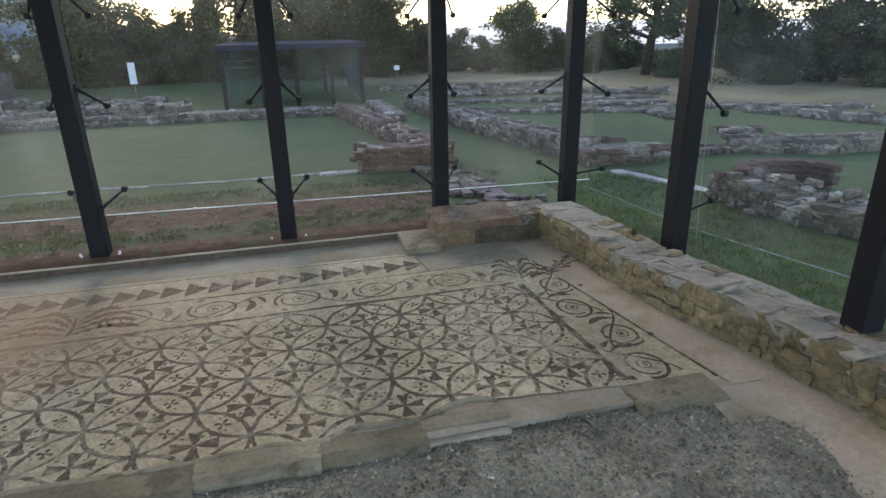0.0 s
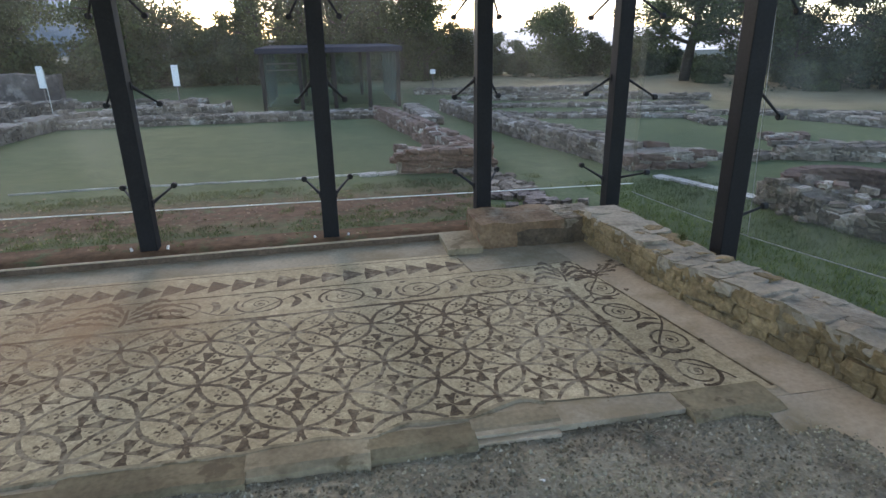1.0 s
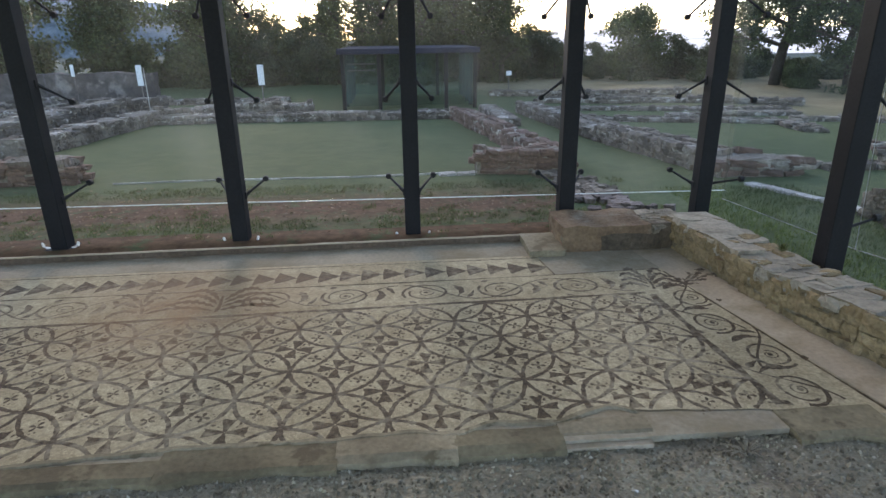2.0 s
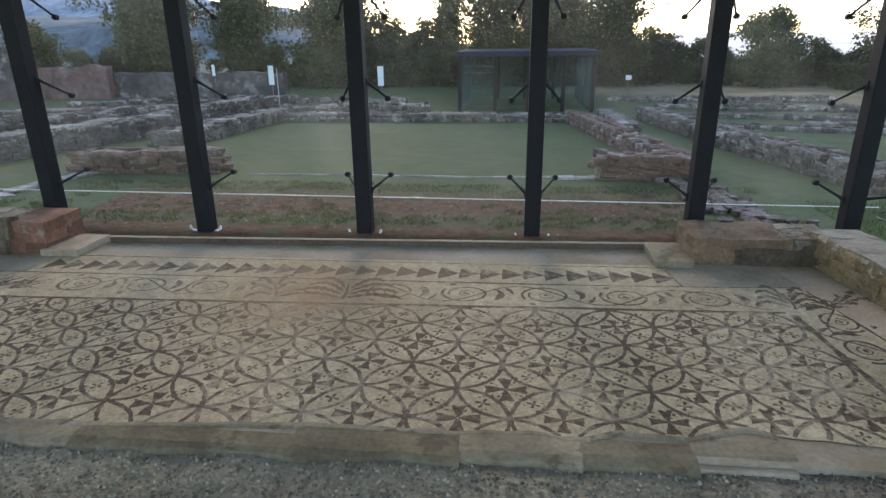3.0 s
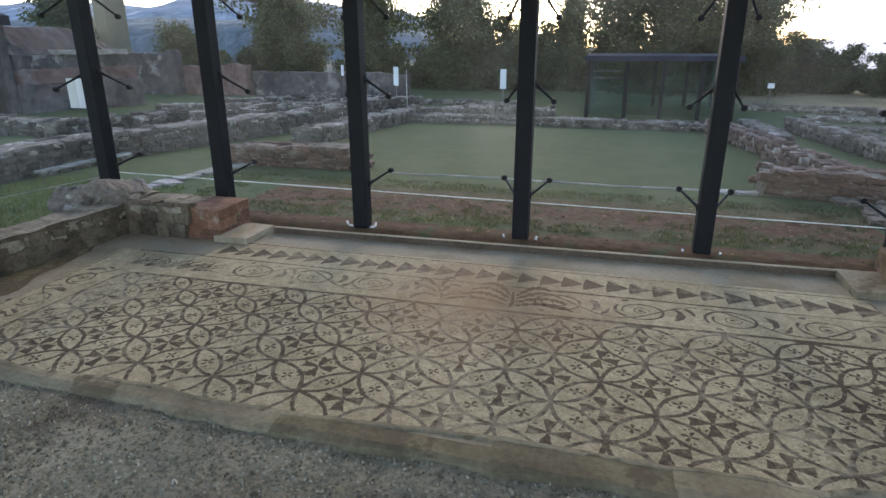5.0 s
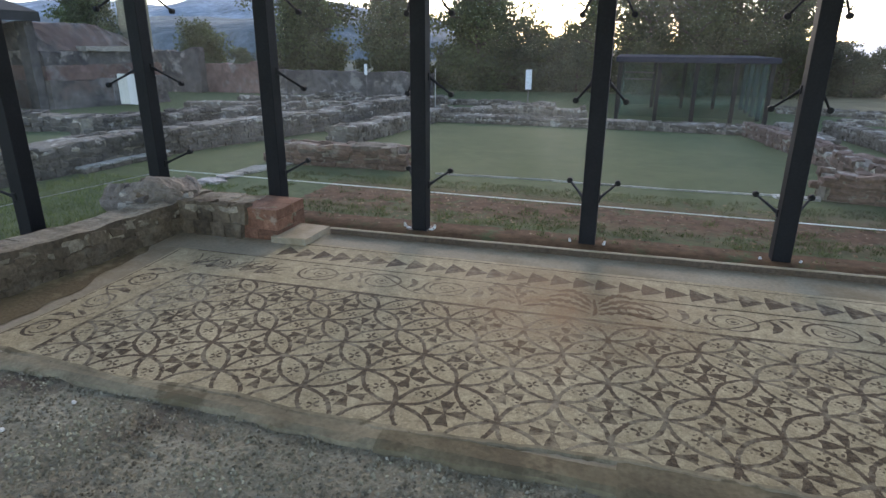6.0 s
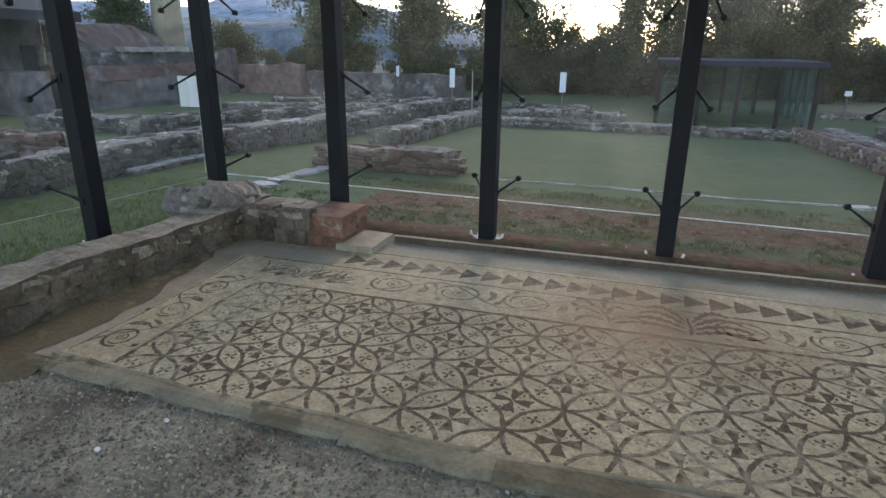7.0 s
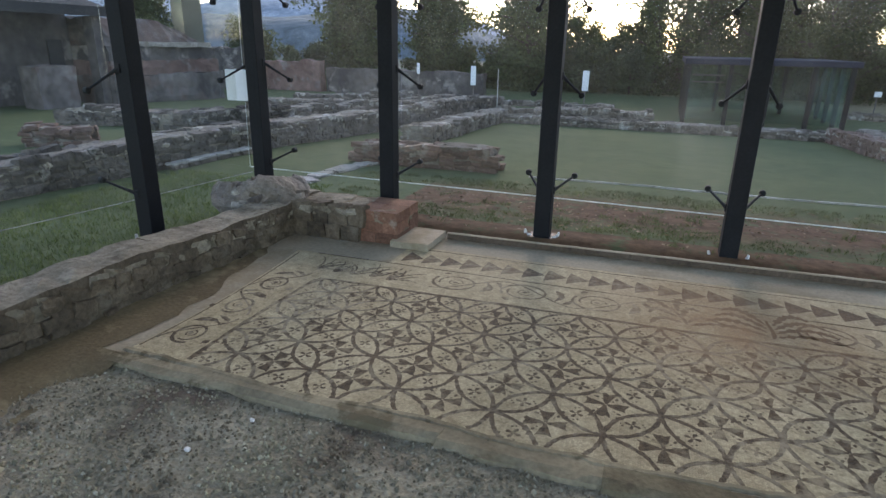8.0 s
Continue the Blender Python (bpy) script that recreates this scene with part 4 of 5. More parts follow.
# ---- glass shelter over the mosaic ----
def post(x, y, outward, arms=True, corner=0, spread=0.195, single=False, foot=0.02, tips=(0.49, 1.145, 1.79)):
    """Box post with foot plate and three pairs of glass fittings; outward: the way to the glass."""
    ob = root("post", (x, y, foot), "nearly black painted steel post with glass fittings", "post", "shelter posts", "structure")
    bm = box(bmesh.new(), -0.065, -0.065, 0, 0.065, 0.065, 2.96, 0.006)
    part("shaft", bm, STEEL, ob)
    bm = box(bmesh.new(), -0.11, -0.09, 0.0, 0.11, 0.09, 0.014, 0.003)
    part("foot_plate", bm, STEEL, ob)
    for s in (-1, 1):
        bend = [(s * 0.085, -0.03, 0.012), (s * 0.112, -0.03, 0.016), (s * 0.135, -0.032, 0.035), (s * 0.142, -0.03, 0.062)]
        bm = tube(bmesh.new(), bend, [0.010, 0.013, 0.013, 0.009], 7)
        part("foot_clip", bm, CHALK, ob, "small bent white clip at the post foot")
    if not arms:
        return ob
    ahead = Vector((outward[0], outward[1], 0))
    side = Vector((-ahead.y, ahead.x, 0))
    for z, tip in zip((0.40, 1.30, 2.0), tips):
        for s in (1,) if single else (-1,) if corner == 1 and z < 0.5 else (-1, 1):
            a = side * s * min(0.062, spread) + ahead * 0.03 + Vector((0, 0, z))
            b = side * s * spread + ahead * (0.27 if single else 0.24) + Vector((0, 0, tip))
            if corner == s:
                b = side * s * 0.24 - ahead * 0.195 + Vector((0, 0, tip))
            m = a.lerp(b, 0.3)
            arm = part("arm", tube(bmesh.new(), [a, m, b], [0.016, 0.011, 0.008], 8), FITTING, ob)
            out = side * s if corner == s else ahead
            bm = tube(bmesh.new(), [b - out * 0.022, b - out * 0.018, b + out * 0.015, b + out * 0.02], [0.017, 0.024, 0.024, 0.018], 12)
            part("clamp_disc", bm, FITTING, arm)
            bm = box(bmesh.new(), -0.012, -0.02, -0.03, 0.012, 0.02, 0.03, 0.003)
            bmesh.ops.transform(bm, matrix=Matrix.Translation(a) @ Matrix.Rotation(math.atan2(side.y, side.x), 4, "Z"), verts=bm.verts)
            part("bracket", bm, FITTING, arm)
    return ob


FRONT_X = (-5.412, -4.118, -2.735, -1.305, 0.13, 1.46, 2.69)
EAST_X, WEST_X = 2.81, -5.50


def front_y(x):
    """The front posts stand on a line that runs slightly askew to the mosaic."""
    return 4.90 + 0.028 * (x + 2.735)


def sag(x):
    """The whole frame drops a little towards the east."""
    return -0.013 * (x + 2.0)


for x in FRONT_X:
    post(x, front_y(x), (0, 1), True, 1 if x == FRONT_X[0] else -1 if x == FRONT_X[-1] else 0, foot=0.02 + sag(x))
for x, y in ((EAST_X, 3.53), (2.90, 2.10), (2.98, 0.7)):
    post(x, y, (1, 0), spread=0.0, single=True, tips=(0.475, 1.08, 1.72))
for x, y in ((WEST_X, 3.50), (-5.55, 2.05), (-5.60, 0.6)):
    post(x, y, (-1, 0), spread=0.14, single=True, foot=0.05, tips=(0.50, 1.145, 1.79))
for x, y in ((EAST_X, -2.4), (WEST_X, -2.4), (-1.3, -2.4)):
    post(x, y, (0, -1), False)


def pane(x0, y0, x1, y1, n, z0, z1, upright=0):
    """One sheet of glass between two post axes."""
    d = Vector((x1 - x0, y1 - y0, 0))
    run = d.length - 0.012
    turn = math.atan2(d.y, d.x)
    ob = root("window_%d" % n, ((x0 + x1) / 2, (y0 + y1) / 2, (z0 + z1) / 2), "tall dusty greenish frameless glass sheet", "glass pane", "glass sheets of the shelter", "structure")
    ob.rotation_euler = (0, math.atan2(z0 - z1, run), turn)
    thick = 0.004 if n < 7 else 0.002
    sheet = part("pane", box(bmesh.new(), -run / 2, -0.005, 0.005, run / 2, 0.005, 2.6), GLASS, ob)
    sheet.visible_shadow = False
    part("pane_edge", box(bmesh.new(), -run / 2, -thick, -0.002, run / 2, thick, 0.004), EDGE if n < 7 else DIM_EDGE, ob, "pale polished lower edge")
    if upright:
        part("pane_edge", box(bmesh.new(), upright * run / 2 - 0.002, -0.008, 0.005, upright * run / 2 + 0.0005, -0.006, 2.6), EDGE if n == 1 else DIM_EDGE, ob, "pale polished upright edge")
    return ob


n = 1
stops = (WEST_X - 0.25, *FRONT_X[1:-1], EAST_X + 0.25)
for a, b in zip(stops, stops[1:]):
    pane(a, front_y(a) + 0.25, b, front_y(b) + 0.25, n, 0.30 + sag(a), 0.30 + sag(b), -1 if a == stops[0] else 0)
    n += 1
for spots in (((3.03, 5.29, 0.16), (3.055, 3.60, 0.25), (3.19, 2.10, 0.37), (3.30, 0.7, 0.46)), ((-5.72, 5.06, 0.30), (-5.745, 3.50, 0.345), (-5.79, 2.05, 0.395), (-5.83, 0.6, 0.44))):
    for (ax, ay, az), (bx, by, bz) in zip(spots, spots[1:]):
        pane(ax, ay, bx, by, n, az, bz, 1 if n == 7 else 0)
        n += 1

# roof out of view, added to spread daylight from above
roof = root("roof", (-1.35, 1.4, 3.0), "added unseen roof of milky translucent sheet on dark beams", "roof", kind="structure")
part("roof_sheet", box(bmesh.new(), -4.75, -4.2, 0.10, 4.75, 4.2, 0.112), ROOF_DIFFUSER, roof)
for k in range(8):
    part("beam", box(bmesh.new(), -4.75 + k * 1.35, -4.2, -0.03, -4.65 + k * 1.35 if k < 7 else 4.75, 4.2, 0.095), STEEL, roof)


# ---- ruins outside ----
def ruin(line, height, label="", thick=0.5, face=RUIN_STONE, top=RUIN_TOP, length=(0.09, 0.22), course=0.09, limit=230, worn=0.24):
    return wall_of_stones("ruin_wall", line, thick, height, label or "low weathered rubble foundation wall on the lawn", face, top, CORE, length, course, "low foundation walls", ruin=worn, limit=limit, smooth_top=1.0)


BRICKY = "low broken brick foundation wall on the lawn"
# the grassed room straight ahead
ruin([(0.97, 7.33), (2.10, 7.28)], 0.30, BRICKY, 0.42, RUIN_BRICK, RUIN_BRICK, (0.14, 0.26), 0.07)
ruin([(1.95, 7.51), (1.81, 9.46), (1.59, 11.66), (1.35, 13.90)], 0.29, "low rubble wall with a reddish face and pale top", 0.32, RUIN_BRICK)
ruin([(-5.49, 14.20), (-2.63, 14.20), (1.24, 14.14)], 0.20, "", 0.5)
ruin([(-5.72, 9.38), (-5.71, 11.38), (-5.63, 14.39)], 0.30, "", 0.5)
ruin([(-5.71, 7.39), (-3.87, 7.46)], 0.30, BRICKY, 0.42, RUIN_BRICK, RUIN_STONE, (0.16, 0.28), 0.07)
# long wall to the west, in two heights
ruin([(-8.30, 2.60), (-7.85, 5.00), (-7.62, 7.85), (-7.27, 10.37), (-6.86, 12.68)], 0.42, "long coursed rubble wall with white patches", 0.5, WEST_STONE, limit=300)
ruin([(-6.98, 12.74), (-6.89, 14.86), (-6.45, 16.55)], 0.51, "", 0.5, WEST_STONE)
ruin([(-9.20, 7.51), (-8.87, 10.22), (-8.48, 12.68)], 0.47, "", 0.45, WEST_STONE)
ruin([(-10.68, 6.38), (-10.08, 6.92)], 0.30, BRICKY, 0.5, RUIN_BRICK, RUIN_BRICK, (0.14, 0.26), 0.075)
ruin([(-12.74, 8.67), (-11.08, 9.15), (-9.43, 9.76)], 0.33, "", 0.5, WEST_STONE)
ruin([(-11.19, 12.34), (-9.03, 14.14), (-7.16, 15.22)], 0.38)
ruin([(-5.60, 14.63), (-4.33, 15.67), (-2.22, 15.90)], 0.34)
# broken courses behind the room and below the garden wall
ruin([(-5.2, 17.1), (-4.2, 17.4), (-3.2, 17.3)], 0.24, "", 0.45, WEST_STONE)
ruin([(-9.8, 17.2), (-8.2, 17.6), (-6.7, 18.3)], 0.36, "", 0.45, WEST_STONE)
ruin([(-7.6, 19.2), (-5.2, 19.4), (-3.4, 19.2)], 0.16, "", 0.4)
ruin([(-12.6, 16.4), (-11.0, 17.4), (-10.0, 19.0)], 0.34, "", 0.45, WEST_STONE)
# east of the grassed room
ruin([(3.85, 7.00), (3.58, 8.67), (3.29, 11.66), (3.14, 14.86)], 0.28, "", 0.45)
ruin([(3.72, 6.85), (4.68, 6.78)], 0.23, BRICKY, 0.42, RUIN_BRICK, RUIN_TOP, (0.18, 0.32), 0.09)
ruin([(4.40, 4.98), (4.48, 4.10), (4.76, 3.40), (5.20, 2.50)], 0.27, "broken rubble wall with pale stones on the grass", 0.45, RUIN_STONE, RUIN_TOP, (0.07, 0.16), 0.075, worn=0.5)
ruin([(5.15, 6.90), (5.85, 6.88)], 0.07, "", 0.3)
ruin([(5.90, 6.85), (7.00, 6.50), (8.20, 6.40)], 0.17, "", 0.42)
ruin([(6.83, 8.30), (7.39, 8.14)], 0.10, BRICKY, 0.35, RUIN_BRICK, RUIN_TOP)
ruin([(3.72, 13.01), (5.56, 12.31), (7.58, 11.52)], 0.09, "", 0.4)
ruin([(7.56, 11.38), (7.30, 10.14)], 0.10, "", 0.4)
ruin([(9.26, 10.51), (9.91, 8.02)], 0.14, "", 0.42)
ruin([(4.09, 15.50), (6.79, 14.57), (9.19, 13.96)], 0.09, "", 0.4)
ruin([(8.08, 12.07), (11.67, 10.14)], 0.10, "", 0.4)
ruin([(2.23, 12.07), (2.22, 13.90), (2.24, 15.22)], 0.21, "", 0.4)
ruin([(4.08, 17.85), (7.21, 16.77), (10.24, 14.98)], 0.16, "", 0.4)
ruin([(5.95, 13.14), (8.76, 12.94)], 0.12, "", 0.35)
ruin([(3.05, 20.18), (5.91, 19.33), (8.62, 17.90)], 0.18, "", 0.4)

# curved brick rim behind the broken wall
rim = root("brick_rim", (4.98, 4.80, level(4.98, 4.80)), "curved brown brick rim of a round basin", "brick rim", kind="structure")
for row in range(4):
    for k in range(15):
        a = math.radians(215 - k * 14 - 7 * (row % 2))
        ob = new("brick", random.choice(STONES[DARK_BRICK.name]))
        ob.parent = rim
        ob.matrix_basis = Matrix.LocRotScale((0.52 * math.cos(a), 0.42 * math.sin(a), 0.03 + 0.066 * row), Euler((0, 0, a + math.pi / 2)), (0.19, 0.14, 0.082))

# loose stones on and below the broken wall
heap = root("stone_scatter", (4.5, 4.0, 0.05), "tumbled brown and white stones along a broken wall", "rubble", kind="structure")
for _ in range(150):
    u = random.random()
    x, y = 4.42 + 0.75 * u ** 1.8 + random.gauss(0, 0.13), 4.95 - 2.3 * u + random.gauss(0, 0.06)
    off = abs(x - 4.42 - 0.75 * u ** 1.8)
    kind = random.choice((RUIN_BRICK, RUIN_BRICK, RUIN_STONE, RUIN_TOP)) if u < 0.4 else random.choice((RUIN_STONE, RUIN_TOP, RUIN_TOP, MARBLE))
    s = random.uniform(0.045, 0.10)
    stone(heap, kind, (x, y, 0.05 + (random.uniform(0.05, 0.30) if off < 0.16 else 0.03)), (s * 1.4, s, s * 0.6), random.uniform(0, 3), 0.35)

# flat white stones flush with the grass
for line, wide in ((((-3.3, 7.22), (0.8, 7.22)), 0.036), (((-5.75, 5.45), (-5.45, 7.3)), 0.26), (((3.88, 6.3), (4.3, 5.1)), 0.17), (((0.5, 7.15), (0.95, 7.15)), 0.12)):
    (ax, ay), (bx, by) = line
    row = root("stone_row", (ax, ay, level(ax, ay)), "row of flat whitish stones set in the lawn", "stone row", "white stone rows", "structure")
    d = Vector((bx - ax, by - ay, 0))
    at = 0.0
    while at < d.length:
        w = random.uniform(0.18, 0.42)
        p = Vector((ax, ay, 0)) + d.normalized() * (at + w / 2)
        thin = wide < 0.1
        stone(row, GREY_STONE if wide > 0.2 else MARBLE, (p.x, p.y + (random.gauss(0, 0.006) if thin else 0), level(p.x, p.y) + (-0.008 if thin else 0.004)), (w * (1.25 if thin else 1), wide * random.uniform(0.7, 1.2), 0.05), math.atan2(d.y, d.x) + random.uniform(-0.05, 0.05), 0.02)
        at += w + (random.choice((0.0, 0.02, 0.08)) if thin else random.uniform(0, 0.05))
step_row = root("stone_row", (-7.44, 5.9, 0.04), "low step of whitish stones below a wall", "stone row", "white stone rows", "structure")
at = 5.75
while at < 7.1:
    w = random.uniform(0.14, 0.3)
    stone(step_row, RUIN_STONE, (-7.46 + 0.06 * (at - 5.75), at + w / 2, 0.06), (w, 0.18, 0.09), math.pi / 2, 0.03)
    stone(step_row, MARBLE, (-7.46 + 0.06 * (at - 5.75), at + w / 2, 0.11), (w, 0.16, 0.04), math.pi / 2, 0.03)
    at += w
scree = root("stone_scatter", (1.9, 6.0, 0.05), "scatter of flat pale rubble stones in the grass", "rubble", kind="structure")
for _ in range(90):
    u = random.random()
    x, y = 1.75 + 0.5 * u + random.gauss(0, 0.16), 7.1 - 1.7 * u + random.gauss(0, 0.1)
    s = random.uniform(0.06, 0.14)
    stone(scree, RUIN_STONE, (x, y, level(x, y) + 0.02), (s * 1.3, s, 0.07), random.uniform(0, 3), 0.1)


# white information boards on thin posts
def board(x, y, z0, z1, wide, label, foot=None):
    foot = level(x, y) if foot is None else foot
    ob = root("sign", (x, y, foot), label, "sign", "white signs among the ruins")
    part("panel", box(bmesh.new(), -wide / 2, -0.012, z0 - foot, wide / 2, 0.012, z1 - foot, 0.004), BOARD, ob, "white panel")
    part("pole", tube(bmesh.new(), [(0, 0.035, -0.05), (0, 0.035, z1 - foot - 0.05)], [0.018, 0.018], 8), PLASTER, ob)
    return ob


board(-8.16, 20.5, 0.235, 0.866, 0.18, "tall narrow white sign on a thin pole")
board(-4.37, 20.5, 0.19, 0.82, 0.20, "tall narrow white sign on a thin pole")
board(-10.19, 20.5, 0.55, 0.909, 0.10, "small narrow white sign above the wall")
board(3.71, 20.5, 0.343, 0.488, 0.18, "small white sign on a thin pole")
marker = root("marker_pole", (-5.82, 14.95, level(-5.82, 14.95)), "thin white marker pole beside a low wall", "pole")
part("pole", tube(bmesh.new(), [(0, 0, -0.05), (0, 0, 1.18), (0, 0, 1.21)], [0.011, 0.011, 0.007], 8), MARBLE, marker)
part("foot_block", rough_box(-0.09, -0.09, -0.05, 0.09, 0.09, 0.08, 0.1, 0.01, 3), RUIN_STONE, marker, "rough stone block at its foot")
plate = root("notice", (-5.76, 4.93, 1.15), "white notice plate clipped beside a steel post", "sign")
part("panel", box(bmesh.new(), -0.075, -0.006, -0.142, 0.225, 0.006, 0.142, 0.002), BOARD, plate)
part("clip", box(bmesh.new(), 0.175, 0.006, -0.02, 0.205, 0.08, 0.02, 0.002), FITTING, plate)


# ---- second glass shelter ----
def far_shelter():
    x0, x1, y0, y1 = -1.42, 2.12, 16.8, 20.6
    g, top = -0.26, 1.215
    ob = root("shelter", ((x0 + x1) / 2, (y0 + y1) / 2, g), "second glass shelter with a flat dark roof", "shelter", kind="structure")
    inv = Matrix.Translation(ob.location).inverted()
    pieces = [part("roof_slab", box(bmesh.new(), x0 - 0.12, y0 - 0.2, top - 0.03, x1 + 0.12, y1 + 0.2, top + 0.11, 0.02), BLUE_ROOF, ob)]
    spots = [(x, y0) for x in (x0, x0 + 0.96, x0 + 1.84, x0 + 2.76, x1)] + [(x1, y0 + 0.95 * k) for k in range(1, 5)] + [(x0, y0 + 0.95 * k) for k in range(1, 5)] + [(x, y1) for x in (x0 + 0.96, x0 + 1.84, x0 + 2.76)]
    for x, y in spots:
        pieces.append(part("pillar", box(bmesh.new(), x - 0.05, y - 0.05, g - 0.2, x + 0.05, y + 0.05, top, 0.008), STEEL, ob))
    for a, b in zip((x0, x0 + 0.96, x0 + 1.84, x0 + 2.76), (x0 + 0.96, x0 + 1.84, x0 + 2.76, x1)):
        for y in (y0 + 0.075, y1 - 0.075):
            pieces.append(part("pane", box(bmesh.new(), a + 0.01, y - 0.008, g + 0.1, b - 0.01, y + 0.008, top - 0.05), FAR_GLASS, ob))
            pieces[-1].visible_shadow = False
    for k in range(4):
        for x in (x0 + 0.075, x1 - 0.075):
            pieces.append(part("pane", box(bmesh.new(), x - 0.008, y0 + 0.95 * k + 0.01, g + 0.1, x + 0.008, y0 + 0.95 * (k + 1) - 0.01, top - 0.05), FAR_GLASS, ob))
            pieces[-1].visible_shadow = False
    pieces.append(part("rail", box(bmesh.new(), x0 + 0.1, y0 + 0.25, 0.905, x0 + 0.85, y0 + 0.30, 0.945, 0.008), PLASTER, ob, "pale horizontal rail"))
    pieces.append(part("rail", box(bmesh.new(), x0 + 0.1, y0 + 0.25, 0.745, x0 + 0.85, y0 + 0.30, 0.775, 0.008), PLASTER, ob, "pale horizontal rail"))
    for p in pieces:
        p.matrix_parent_inverse = inv


far_shelter()


# ---- old house and walls to the west ----
def house():
    ob = root("house", (-16.6, 14.6, level(-15.7, 14.6)), "old masonry house with a rounded mortar roof", "house", kind="structure")
    inv = Matrix.Translation(ob.location).inverted()
    g = -0.9
    pieces = [
        part("wall_base", rough_box(-19.4, 12.62, g, -15.66, 16.9, 0.60, 0.25, 0.07, 1), PLASTER, ob),
        part("brick_band", rough_box(-19.35, 12.62, 0.60, -15.72, 16.85, 0.98, 0.25, 0.06, 2), RED_PLASTER, ob, "reddish brick band"),
        part("wall_top", rough_box(-19.3, 12.62, 0.98, -15.76, 16.75, 1.34, 0.25, 0.07, 3), DARK_PLASTER, ob, "dark weathered upper wall"),
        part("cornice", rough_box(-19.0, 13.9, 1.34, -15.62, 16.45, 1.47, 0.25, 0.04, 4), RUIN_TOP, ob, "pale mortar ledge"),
    ]
    bm = rough_box(-19.0, 12.64, 1.34, -15.9, 16.3, 2.06, 0.22, 0.10, 6)
    for v in bm.verts:
        if v.co.z > 1.4:
            fall = max(0.0, (v.co.y - 14.9) / 1.4)
            v.co.z -= 0.55 * fall ** 1.2 * (v.co.z - 1.36) / 0.7
            v.co.x -= 0.5 * (v.co.z - 1.36) if v.co.x > -17 else 0
    pieces.append(part("roof_mound", bm, PLASTER, ob, "rounded broken mortar roof"))
    for p in pieces:
        p.matrix_parent_inverse = inv


house()


def barn():
    ob = root("outbuilding", (-19, 8.4, -0.1), "low dark building under a wide dark roof", "building", kind="structure")
    inv = Matrix.Translation(ob.location).inverted()
    pieces = [
        part("wall", rough_box(-22, 4.6, -0.5, -17.0, 12.58, 2.2, 0.5, 0.05, 3), DARK_PLASTER, ob),
        # dark panels on the wall stand for the shade in its door openings
        part("doorway", box(bmesh.new(), -17.0, 8.6, -0.2, -16.93, 10.0, 1.2, 0.01), ROOF, ob, "dark panel for a shaded doorway"),
        part("doorway", box(bmesh.new(), -17.0, 11.9, -0.2, -16.93, 12.3, 1.5, 0.01), ROOF, ob, "narrow dark panel for a shaded doorway"),
        part("pier", rough_box(-16.1, 12.32, -0.5, -15.8, 12.58, 2.08, 0.2, 0.02, 5), DARK_PLASTER, ob),
        part("buttress", rough_box(-16.2, 10.45, -0.5, -15.6, 11.45, 0.90, 0.2, 0.05, 8), PLASTER, ob, "pale leaning masonry stump"),
    ]
    bm = bmesh.new()
    v = [bm.verts.new(c) for c in ((-15.55, 3.6, 2.07), (-15.55, 12.6, 2.07), (-20, 12.6, 3.3), (-20, 3.6, 3.3), (-15.55, 3.6, 2.30), (-15.55, 12.6, 2.30), (-20, 12.6, 3.55), (-20, 3.6, 3.55))]
    for f in ((0, 1, 2, 3), (7, 6, 5, 4), (0, 4, 5, 1), (1, 5, 6, 2), (2, 6, 7, 3), (3, 7, 4, 0)):
        bm.faces.new([v[i] for i in f])
    pieces.append(part("roof", bm, ROOF, ob, "dark sloping roof"))
    for p in pieces:
        p.matrix_parent_inverse = inv


barn()
def broken_wall(x0, y0, x1, y1, top, drop, seed):
    """Masonry wall whose upper edge is worn down unevenly."""
    bm = rough_box(x0, y0, -1.4, x1, y1, top, 0.25, 0.05, seed)
    for v in bm.verts:
        if v.co.z > top - 0.4:
            v.co.z -= drop * max(0.0, 0.5 + noise.noise(Vector((v.co.x * 0.9, seed, 0))) + 0.4 * noise.noise(Vector((v.co.x * 3.1, seed, 0)))) * (v.co.z - top + 0.4) / 0.4
    return bm


tagged(part("garden_wall", broken_wall(-14.3, 21.2, -8.0, 21.6, 0.64, 0.07, 12), DARK_PLASTER), "long grey masonry wall behind the ruins", "wall", kind="structure")
tagged(part("garden_wall", broken_wall(-17.3, 20.9, -14.4, 21.3, 0.98, 0.3, 14), RED_PLASTER), "broken reddish masonry wall behind the ruins", "wall", kind="structure")
tagged(part("garden_wall", broken_wall(-21.2, 20.5, -17.2, 20.9, 1.42, 0.22, 17), DARK_PLASTER), "tall broken grey masonry wall beside the house", "wall", kind="structure")
tagged(part("tower_wall", rough_box(-22.75, 22.6, -1.4, -22.15, 23.8, 4.6, 0.5, 0.01, 15), PALE_WALL), "pale plain house wall behind the trees", "wall", kind="structure")


# ---- grass blades ----
def blades(name, places, label, tall, blade=BLADE):
    verts, faces = [], []
    for x, y in places:
        g = level(x, y)
        for _ in range(3):
            a, h = random.uniform(0, 6.28), tall * random.uniform(0.4, 1.1)
            px, py = x + random.gauss(0, 0.015), y + random.gauss(0, 0.015)
            w = 0.0035
            off = len(verts)
            verts += [(px - w * math.cos(a), py - w * math.sin(a), g - 0.01), (px + w * math.cos(a), py + w * math.sin(a), g - 0.01), (px + random.gauss(0, h * 0.45), py + random.gauss(0, h * 0.45), g + h)]
            faces.append((off, off + 1, off + 2))
    return tagged(link(name, plain_mesh(name, verts, faces), blade), label, "grass", kind="stuff")


